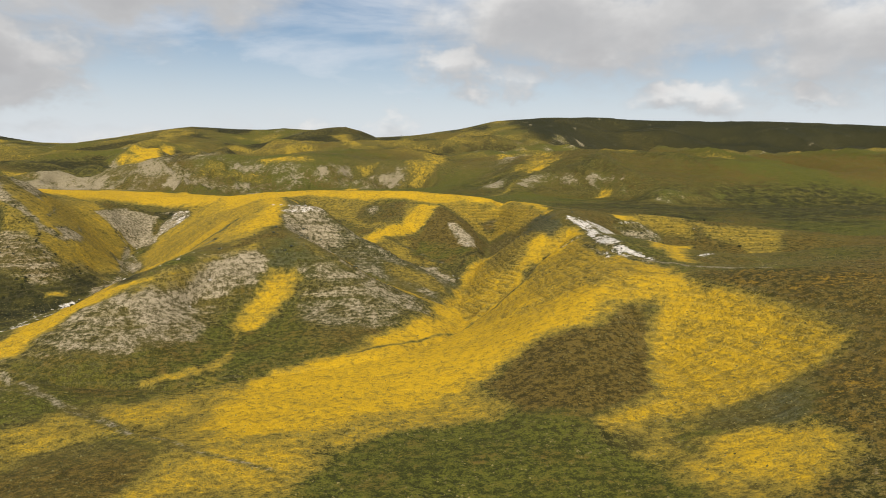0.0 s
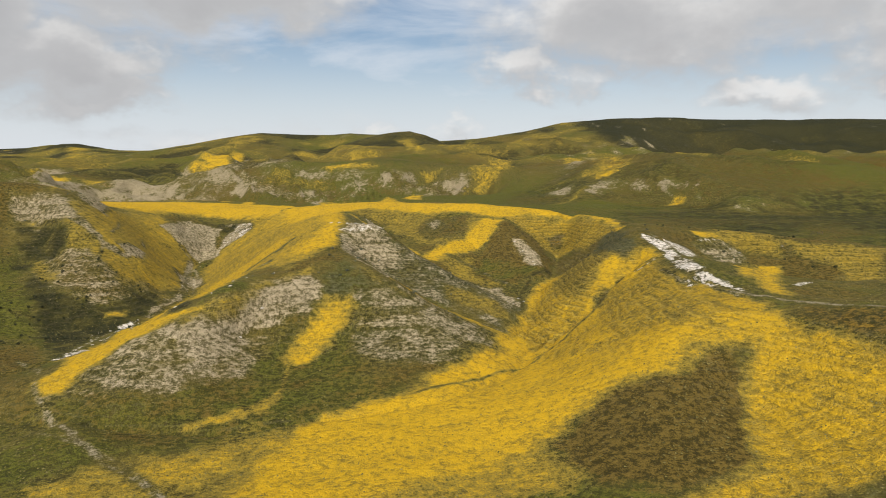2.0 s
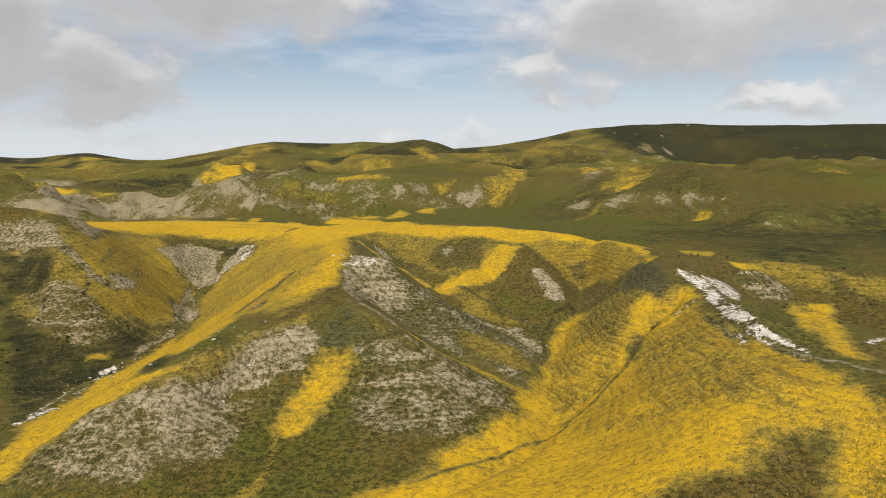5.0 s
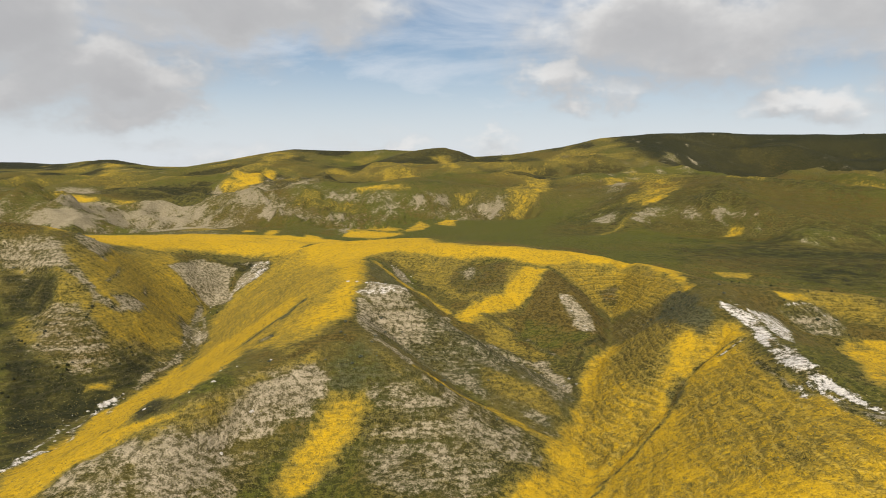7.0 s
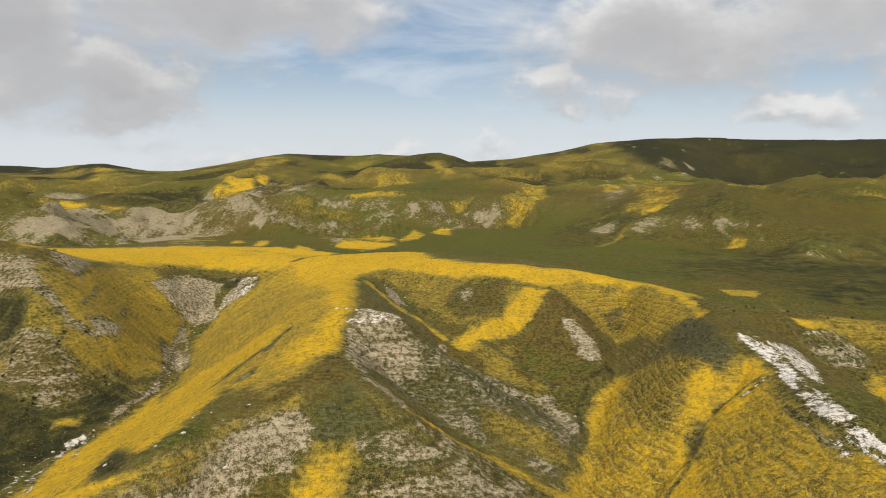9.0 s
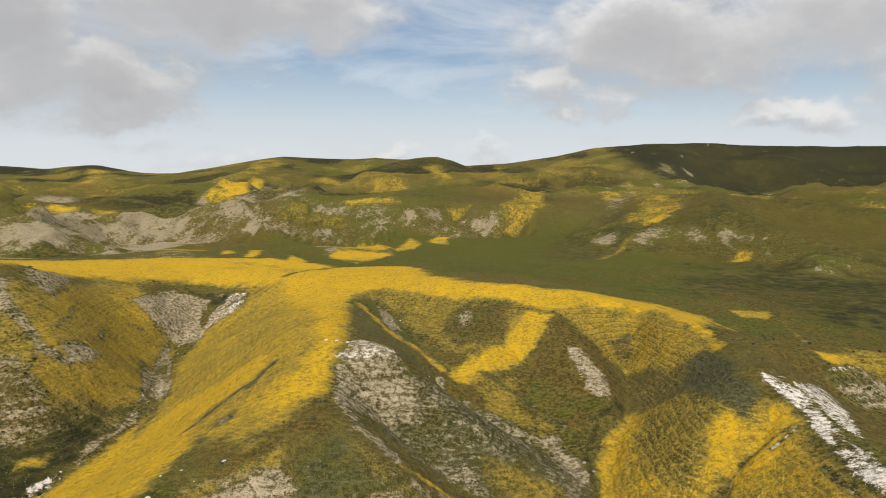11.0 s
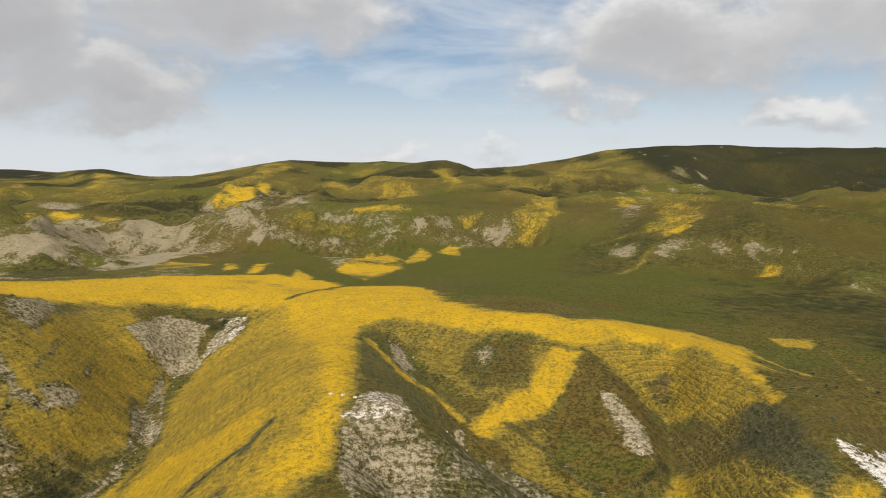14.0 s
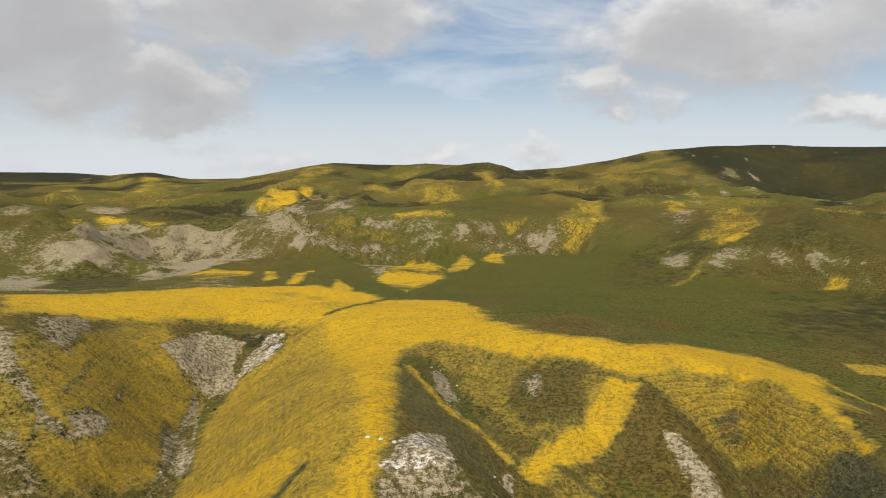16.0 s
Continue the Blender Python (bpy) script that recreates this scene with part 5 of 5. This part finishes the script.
patch(1, ((-130.1, 408.8), (-120.4, 412.1), (-113, 391.4), (-125.3, 379.3), (-128.3, 374), (-128.9, 389.1)), white=0.25, pale=0.9)
patch(1.4, ((-147.6, 407.6), (-128.3, 412.2), (-127.4, 401.1), (-134.7, 403.2)), green=0.6, scrub_and_shade=0.5)
patch(1.2, ((-135.2, 339), (-125.1, 333.6), (-114.5, 306.7), (-119.1, 309.8)), pale=0.75, brown=0.3)
streak(1.2, ((-137.7, 365.8), (-127.9, 334.4), (-116.5, 303.9), (-111.5, 284.9), (-112.2, 271.4), (-110.3, 255)), pale=0.75)
streak(0.5, ((-157.1, 376.6), (-144.9, 370.4), (-137.3, 368)), pale=0.7)
streak(0.42, ((-110.4, 247.1), (-112.5, 240.4), (-106.9, 226.8), (-105.5, 215.8), (-97, 201.5), (-101.5, 197.2), (-101.6, 184.8)), white=0.75)
streak(0.28, ((-111.3, 241.1), (-110.5, 226.2), (-105.9, 207.7), (-102.5, 191.2)), white=0.6)
streak(0.25, ((-110.6, 250.7), (-110.2, 243.6), (-100.8, 223.1)), white=0.6)
patch(1.5, ((-176, 331.4), (-189.9, 370.7), (-176.2, 362.6), (-164.8, 338.1), (-159.2, 324.4), (-165.7, 322.9)), pale=0.65, stepped=0.4)
patch(1.2, ((-140.1, 296.1), (-140, 304.5), (-134.3, 308.9), (-131.2, 298.8), (-134.2, 293.5)), pale=0.6)
streak(0.4, ((-148, 335.2), (-141.2, 322.1)), pale=0.7)
streak(0.4, ((-155.9, 330.8), (-149.5, 315.8), (-146, 303.3)), pale=0.55)
streak(0.4, ((-142.8, 289.6), (-139.5, 281), (-140.3, 274.2)), pale=0.5)
streak(0.7, ((-161.3, 298.4), (-152.4, 295.8), (-145.9, 294.9)), pale=0.7)
patch(1.2, ((-130.2, 326.7), (-128.7, 333.6), (-114.4, 319.2), (-107.9, 303.3), (-119.1, 312.7)), pale=0.7, brown=0.3)
streak(0.5, ((-131.9, 355.6), (-118.4, 325.3), (-115.3, 312.2), (-109.1, 294.5)), pale=0.7)
# dark lines along the beds: gully shade painted as scrub
streak(1, ((19.6, 234.4), (19.7, 250.6), (24.2, 262.6), (32.7, 275.9)), scrub_and_shade=0.5, brown=0.3)
streak(0.9, ((-134.1, 354.3), (-118.9, 311.7), (-112.4, 290.2), (-111.9, 274.5)), scrub_and_shade=0.45, pale=0.4)
streak(0.8, ((22.1, 253.5), (13.8, 265.6), (4.8, 279.3), (-5.7, 287)), scrub_and_shade=0.4, pale=0.3)
streak(0.6, ((-31.9, 319.9), (-22.3, 300.1), (-15.3, 287.6)), scrub_and_shade=0.4, brown=0.3)
streak(1, ((-136.7, 406.2), (-128.7, 411.5), (-118.3, 404.5), (-127.3, 390.1)), scrub_and_shade=0.5, pale=0.4)


# ---------------------------------------------------------------- ground
def graded(low, fine_low, fine_high, high, step, growth_low, growth_high):
    """Places along one axis, close together in the middle stretch and wider apart outside it."""
    out = list(np.arange(fine_low, fine_high, step))
    a, s = out[0], step
    before = []
    while a > low:
        s += s * growth_low
        a -= s
        before.append(a)
    b, s = out[-1], step
    while b < high:
        s += s * growth_high
        b += s
        out.append(b)
    return np.array(before[::-1] + out)


def mesh_from(name, verts, faces, sides):
    me = bpy.data.meshes.new(name)
    me.vertices.add(len(verts))
    me.vertices.foreach_set("co", np.asarray(verts, np.float32).ravel())
    me.loops.add(faces.size)
    me.loops.foreach_set("vertex_index", faces.astype(np.int32).ravel())
    me.polygons.add(len(faces))
    me.polygons.foreach_set("loop_start", np.arange(0, faces.size, sides, dtype=np.int32))
    me.update(calc_edges=True)
    me.validate()
    return me


def build_ground():
    xs = graded(-2800, -190, 130, 2600, 0.75, 0.018, 0.018)
    ys = graded(-1400, 75, 430, 4300, 0.75, 0.06, 0.009)
    gx, gy = np.meshgrid(xs, ys)
    x, y = gx.ravel(), gy.ravel()
    z = height(x, y)
    nx, ny = len(xs), len(ys)
    grid = z.reshape(ny, nx)
    slope = np.hypot(np.gradient(grid, ys, axis=0), np.gradient(grid, xs, axis=1)).ravel()
    ids = np.arange(nx * ny).reshape(ny, nx)
    quads = np.stack([ids[:-1, :-1], ids[:-1, 1:], ids[1:, 1:], ids[1:, :-1]], -1).reshape(-1, 4)
    me = mesh_from("ground", np.c_[x, y, z], quads, 4)
    me.polygons.foreach_set("use_smooth", np.ones(len(quads), bool))
    layers = covers(x, y)
    wild_covers(layers, x, y, z, slope)
    layers["downhill"], layers["along"] = combed_at(DOWNHILL, x, y), combed_at(ALONG, x, y)
    layers["steep"] = np.clip((slope - 0.18) / 0.35, 0, 1)
    for k, v in layers.items():
        me.attributes.new(k, "FLOAT", "POINT").data.foreach_set("value", v.astype(np.float32))
    me.materials.append(HILLSIDE)
    return tagged(new("ground", me), "rolling hills with grass, yellow wildflowers and pale eroded soil", "ground", kind="structure")


def wild_covers(layers, x, y, z, slope):
    """Cover that follows the lie of the land where no patch is named."""
    far = np.clip((y - 430) / 60, 0, 1)
    n1, n2, n3 = layered(x, y, 160, 5, 61), layered(x, y, 70, 5, 62), layered(x, y, 26, 4, 63)
    rise = ridged(x, y, 190, 4, 15)
    hills = np.clip((y - 900) / 200, 0, 1)
    plain = np.clip((850 - y) / 120, 0, 1) * np.clip((x + 200) / 80, 0, 1)
    layers["green"] = np.maximum(layers["green"], far * np.clip(0.30 + 0.35 * plain + 0.6 * n1 - 0.4 * hills * (rise - 0.4), 0, 1))
    layers["flower"] = np.maximum(layers["flower"], far * np.clip((rise - 0.42) * 0.9 + 0.8 * n2, 0, 0.28) * hills) * (1 - 0.95 * layers["scrub_and_shade"])
    layers["rust"] = np.maximum(layers["rust"], far * np.clip(0.5 * n2 + 0.35 * n3, 0, 0.3) * (1 - 0.8 * plain))
    bad = badland(x, y)
    crest = ridged(x + 0.3 * y, y * 0.45, 46, 5, 23)
    n4 = layered(x + 0.2 * y, y * 0.4, 15, 4, 64)
    scarp = np.clip(0.55 + 1.7 * (-0.3 + slope * 0.5 + 0.5 * n2 + 1.6 * (crest - 0.46) + 2.2 * n4), 0, 1)
    layers["pale"] = layers["pale"] * (1 - bad * 0.55 * (1 - scarp))
    layers["gullied"] = np.clip((y - 520) / 80, 0, 1)
    layers["brown"] = np.maximum(layers["brown"], bad * np.clip(0.45 - scarp, 0, 0.45) * (1 - layers["flower"]))
    layers["brown"] = np.maximum(layers["brown"], far * np.clip(0.12 - 0.8 * n1 + 0.4 * n3, 0, 0.5) * (1 - 0.75 * plain))
    hill = np.clip((x - 90) / 60, 0, 1) * np.clip((y - 520) / 60, 0, 1) * np.clip((1000 - y) / 100, 0, 1)
    spur = ridged(x + 0.25 * y, y * 0.4, 80, 4, 33)
    n5 = layered(x + 0.25 * y, y * 0.4, 12, 4, 66)
    worn = np.clip(0.8 + 1.6 * (spur - 0.45) + 1.5 * n5 + 0.6 * n3, 0, 1)
    layers["pale"] = layers["pale"] * (1 - 0.7 * hill * (1 - worn))
    layers["brown"] = np.maximum(layers["brown"], hill * np.clip(0.6 - 1.4 * (spur - 0.3), 0, 0.6) * (1 - layers["flower"]))
    # valley shade of the far hills, painted dark into the draws
    draw_shade = hills * np.clip((0.36 - rise) * 2.6 + 0.4 * n3, 0, 0.6)
    layers["scrub_and_shade"] = np.maximum(layers["scrub_and_shade"], draw_shade)
    layers["pale"] = np.maximum(layers["pale"], hills * np.clip(2.6 * layered(x, y * 0.6, 24, 3, 67) + 0.8 * n1 - 1.15, 0, 0.7))
    high = np.clip((y - 1250) / 150, 0, 1)
    layers["scrub_and_shade"] = layers["scrub_and_shade"] * (1 - high * np.clip(-1.2 * n1 - 0.8 * n2, 0, 0.25))
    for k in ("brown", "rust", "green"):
        layers[k] = layers[k] * (1 - 0.92 * layers["scrub_and_shade"])


ground = build_ground()


# ---------------------------------------------------------------- plants and stones
def scattered(count, x0, x1, y0, y1, seed):
    rng = np.random.default_rng(seed)
    return rng.uniform(x0, x1, count), rng.uniform(y0, y1, count), rng


def tufts(name, x, y, rng, low, high, tall, material, label, category):
    """Low plants as one object: small leaning five-sided clumps."""
    n = len(x)
    z = height(x, y) - 0.05
    size = rng.uniform(low, high, n)
    turn = rng.uniform(0, 6.283, n)
    angles = turn[:, None] + np.arange(5)[None, :] * 1.2566 + rng.uniform(-0.3, 0.3, (n, 5))
    reach = size[:, None] * rng.uniform(0.6, 1.1, (n, 5))
    ring = np.stack([x[:, None] + np.cos(angles) * reach, y[:, None] + np.sin(angles) * reach, z[:, None] + rng.uniform(-0.02, 0.06, (n, 5))], -1)
    lean = rng.uniform(-0.4, 0.4, (n, 2)) * size[:, None]
    tip = np.stack([x + lean[:, 0], y + lean[:, 1], z + size * tall * rng.uniform(0.6, 1.3, n)], -1)[:, None]
    verts = np.concatenate([ring, tip], 1).reshape(-1, 3)
    k = np.arange(5)
    face = np.stack([k, (k + 1) % 5, np.full(5, 5)], -1)
    faces = (np.arange(n)[:, None, None] * 6 + face[None]).reshape(-1, 3)
    me = mesh_from(name, verts, faces, 3)
    me.materials.append(material)
    return tagged(new(name, me), label, category, kind="stuff")


def flower_carpet():
    x, y, rng = scattered(620000, -190, 135, 78, 420, 3)
    f = cover("flower", x, y)
    mottle = 0.5 + 0.9 * layered(x, y, 9, 4, 71)
    mottle = mottle + 1.6 * (combed_at(DOWNHILL, x, y) - 0.5)
    keep = rng.uniform(0, 1, len(x)) < np.clip(f**2.6 * mottle, 0, 1) * 0.6 * np.clip(1.25 - (y - 100) / 420, 0.25, 0.85)
    tufts("flower_carpet", x[keep], y[keep], rng, 0.07, 0.18, 0.8, PETALS, "dense carpet of small golden-yellow wildflowers on the slopes", "wildflowers")


def grass_tufts():
    x, y, rng = scattered(150000, -190, 135, 78, 420, 4)
    have = covers(x, y)
    bare = np.clip(have["white"] + have["trail"] + 0.8 * have["flower"] + 0.5 * have["pale"], 0, 1)
    keep = rng.uniform(0, 1, len(x)) < (1 - bare) * np.clip(0.4 + 0.8 * layered(x, y, 12, 3, 73), 0.05, 0.8)
    tufts("grass_tufts", x[keep], y[keep], rng, 0.1, 0.28, 0.8, GRASS_BLADES, "short olive-green and straw-coloured grass tufts on the slopes", "grass")


def wash_gravel():
    x, y, rng = scattered(220000, -150, 100, 150, 420, 6)
    w = cover("white", x, y)
    keep = rng.uniform(0, 1, len(x)) < w * 0.3
    tufts("gravel", x[keep], y[keep], rng, 0.04, 0.13, 0.6, PALE_STONE, "loose pale gravel in the dry washes and on the white scar", "gravel")


def part(name, bm, material, parent, label=""):
    me = bpy.data.meshes.new(name)
    bm.to_mesh(me)
    bm.free()
    me.materials.append(material)
    ob = new(name, me)
    ob.parent = parent
    return tagged(ob, label)


def leaf_cloud(rng, centre, spread, count, leaf):
    """A loose crown of small bent leaves."""
    bm = bmesh.new()
    for _ in range(count):
        v = rng.normal(0, 1, 3)
        v /= np.linalg.norm(v) + 1e-6
        r = rng.uniform(0.45, 1.0) ** 0.6
        at = np.array(centre) + v * r * np.array(spread) * (0.8 + 0.3 * math.sin(3 * v[0] + 2 * v[1]))
        a, b = rng.normal(0, 1, 3), rng.normal(0, 1, 3)
        a /= np.linalg.norm(a)
        b = np.cross(a, b)
        b /= np.linalg.norm(b) + 1e-6
        s = leaf * rng.uniform(0.6, 1.3)
        quad = [bm.verts.new(at + p) for p in (-a * s, b * s * 0.6, a * s, -b * s * 0.6)]
        bm.faces.new(quad[:3])
        bm.faces.new((quad[0], quad[2], quad[3]))
    return bm


def stem_mesh(rng, count, tall, thick):
    bm = bmesh.new()
    for _ in range(count):
        turn, lean = rng.uniform(0, 6.28), rng.uniform(0.2, 0.75)
        top = Vector((math.cos(turn) * lean, math.sin(turn) * lean, 1)) * tall * rng.uniform(0.6, 1)
        made = bmesh.ops.create_cone(bm, segments=4, radius1=thick, radius2=thick * 0.4, depth=top.length)["verts"]
        m = Matrix.Translation(top / 2) @ top.to_track_quat("Z", "Y").to_matrix().to_4x4()
        bmesh.ops.transform(bm, matrix=m, verts=made)
    return bm


def make_shrub(seed, leaves, label, wide, tall):
    rng = np.random.default_rng(seed)
    base = new("shrub")
    tagged(base, label, "shrub", "shrubs on the slopes")
    part("stems", stem_mesh(rng, 6, tall * 0.8, 0.03), BARK, base)
    part("foliage", leaf_cloud(rng, (0, 0, tall * 0.55), (wide, wide, tall * 0.5), 70, wide * 0.3), leaves, base)
    return base


def settle(x, y, turn, size, sink=0.03):
    z = float(height(np.array([x]), np.array([y]))[0])
    return pose(x, y, z - sink, 0, 0, turn) @ Matrix.Diagonal((size, size, size, 1))


def place_copy(source, x, y, turn, size, sink=0.03):
    ob = copy_thing(source, settle(x, y, turn, size, sink))
    ob.matrix_basis = settle(x, y, turn, size, sink)
    return ob


def shrubs():
    dark = [make_shrub(20 + k, SCRUB_LEAVES, "dark green rounded shrub on the grassy slope", 0.55, 0.7) for k in range(3)]
    grey = [make_shrub(30 + k, SAGE_LEAVES, "low grey-green sage bush on the pale slope", 0.5, 0.5) for k in range(2)]
    spots = []
    rng = np.random.default_rng(8)
    # plan boxes, how many, kind
    for x0, x1, y0, y1, n, kind in ((-190, -118, 205, 300, 190, dark), (-125, -95, 215, 250, 22, dark), (-150, -112, 300, 400, 26, dark), (-60, 0, 200, 250, 34, grey), (40, 70, 245, 290, 26, grey), (75, 130, 250, 300, 26, dark), (-190, -150, 300, 350, 20, grey), (-130, -112, 395, 415, 9, dark), (60, 110, 320, 360, 10, dark)):
        spots += [(rng.uniform(x0, x1), rng.uniform(y0, y1), kind) for _ in range(n)]
    bloom = cover("flower", np.array([s[0] for s in spots]), np.array([s[1] for s in spots]))
    spots = [s for s, f in zip(spots, bloom) if f < 0.5]
    for k, (x, y, kind) in enumerate(spots):
        place_copy(kind[k % len(kind)], x, y, rng.uniform(0, 360), rng.uniform(0.45, 1.25))
    for k, source in enumerate(dark + grey):
        source.matrix_basis = settle(-150 + 9 * k, 262 + 4 * k, 40 * k, 1.0)


def make_rock(seed, material, label, flat):
    rng = np.random.default_rng(seed)
    bm = bmesh.new()
    bmesh.ops.create_icosphere(bm, subdivisions=2, radius=0.5)
    for v in bm.verts:
        d = v.co.normalized()
        k = 1 + 0.35 * noise.noise(d * 1.7 + Vector((seed, 0, 0))) + 0.12 * noise.noise(d * 5 + Vector((0, seed, 0)))
        v.co = Vector((d.x * 0.5 * k * 1.25, d.y * 0.5 * k, d.z * 0.5 * k * flat))
    bmesh.ops.dissolve_limit(bm, angle_limit=radians(14), verts=bm.verts, edges=bm.edges)
    bmesh.ops.triangulate(bm, faces=bm.faces)
    me = bpy.data.meshes.new("boulder")
    bm.to_mesh(me)
    bm.free()
    me.materials.append(material)
    return tagged(new("boulder", me), label, "boulder", "boulders on the slopes")


def boulders():
    pale = [make_rock(k, PALE_STONE, "pale weathered boulder half sunk in the bare soil", 0.7) for k in range(3)]
    grey = [make_rock(5 + k, GREY_STONE, "grey lichen-covered boulder in the rocky gully", 0.8) for k in range(2)]
    rng = np.random.default_rng(12)
    runs = (
        (((-52, 263), (-44, 258), (-34, 260)), 26, 3.0, pale), (((-14, 270), (5, 256), (20, 236)), 44, 3.0, grey), (((-20, 276), (-16, 274)), 6, 1.0, pale),
        (((-136, 374), (-132, 345), (-117, 315), (-110, 290)), 40, 2.2, pale), (((-108, 250), (-113, 228), (-100, 200)), 22, 2.0, pale),
        (((-44, 342), (-38, 330), (-34, 322)), 14, 1.6, pale), (((64, 246), (70, 225)), 16, 3.0, pale), (((-60, 222), (-50, 200), (-62, 185)), 20, 6.0, pale),
        (((95, 272), (110, 270)), 12, 4.0, grey), (((-121, 392), (-112, 408)), 16, 3.0, pale), (((20, 300), (27, 280)), 12, 3.0, pale),
    )
    k = 0
    for line, count, wide, kind in runs:
        pts = np.array(line, float)
        for _ in range(count):
            u = rng.uniform(0, len(pts) - 1.001)
            i = int(u)
            p = pts[i] + (pts[i + 1] - pts[i]) * (u - i) + rng.normal(0, wide, 2)
            k += 1
            if cover("flower", p[:1], p[1:])[0] < 0.25:
                place_copy(kind[k % len(kind)], p[0], p[1], rng.uniform(0, 360), rng.uniform(0.35, 1.0) ** 1.5 * 0.9, 0.12)
    for n, source in enumerate(pale + grey):
        source.matrix_basis = settle(-46 + 3 * n, 262 - n, 60 * n, 1.0, 0.12)


def make_tree():
    rng = np.random.default_rng(41)
    base = tagged(new("tree"), "dark spreading oak on the far ridge line", "tree", "trees on the ridge")
    bm = bmesh.new()
    for foot, top, r1, r2 in (((0, 0, 0), (0.1, 0, 2.2), 0.32, 0.22), ((0.1, 0, 2.1), (1.3, 0.4, 4.0), 0.2, 0.08), ((0.1, 0, 2.1), (-1.2, 0.2, 4.2), 0.2, 0.08), ((0.1, 0, 2.1), (0.1, -1.0, 4.4), 0.18, 0.07)):
        a, b = Vector(foot), Vector(top)
        made = bmesh.ops.create_cone(bm, segments=7, radius1=r1, radius2=r2, depth=(b - a).length)["verts"]
        bmesh.ops.transform(bm, matrix=Matrix.Translation((a + b) / 2) @ (b - a).to_track_quat("Z", "Y").to_matrix().to_4x4(), verts=made)
    part("trunk", bm, BARK, base)
    part("crown", leaf_cloud(rng, (0, 0, 4.2), (3.0, 2.8, 1.9), 420, 0.5), TREE_LEAVES, base)
    return base


def ridge_trees():
    source = make_tree()
    rng = np.random.default_rng(43)
    spots = ((1011.5, 2133.2), (-96.7, 1662.0), (-109.0, 2086.4), (5.4, 1935.1), (23.2, 1841.1), (33.8, 1882.9), (39.2, 1808.5), (79.4, 1884.4), (-549.0, 1462.0), (-280.2, 1646.4), (942.2, 2062.2), (-404.2, 1638.9))
    for x, y in spots[1:]:
        place_copy(source, x, y, rng.uniform(0, 360), rng.uniform(0.35, 0.65), 0.1)
    source.matrix_basis = settle(*spots[0], 0, 0.6, 0.1)


def fence_posts():
    bm = bmesh.new()
    bmesh.ops.create_cone(bm, segments=8, radius1=0.11, radius2=0.09, depth=1.7, cap_ends=True)
    for v in bm.verts:
        v.co.x += 0.03 * v.co.z + (0.02 if v.co.y > 0 else 0)
        v.co.z += 0.75 + (0.05 * v.co.x / 0.1 if v.co.z > 0 else 0)
    bmesh.ops.bevel(bm, geom=[e for e in bm.edges if all(v.co.z > 1 for v in e.verts)], offset=0.015, segments=1, affect="EDGES")
    me = bpy.data.meshes.new("fence_post")
    bm.to_mesh(me)
    bm.free()
    me.materials.append(POST_WOOD)
    first = tagged(new("fence_post", me), "dark weathered wooden post standing in the grass", "fence post", "posts on the flat")
    spots = ((182.9, 388.9), (184.0, 388.9), (186.0, 388.9), (187.1, 388.9), (188.5, 388.9))
    for k, (x, y) in enumerate(spots[1:]):
        place_copy(first, x, y, 50 * k, 1.0 + 0.06 * (k % 3), 0.0)
    first.matrix_basis = settle(*spots[0], 10, 1.0, 0.0)


shrubs()
boulders()
ridge_trees()
fence_posts()
flower_carpet()
grass_tufts()
wash_gravel()
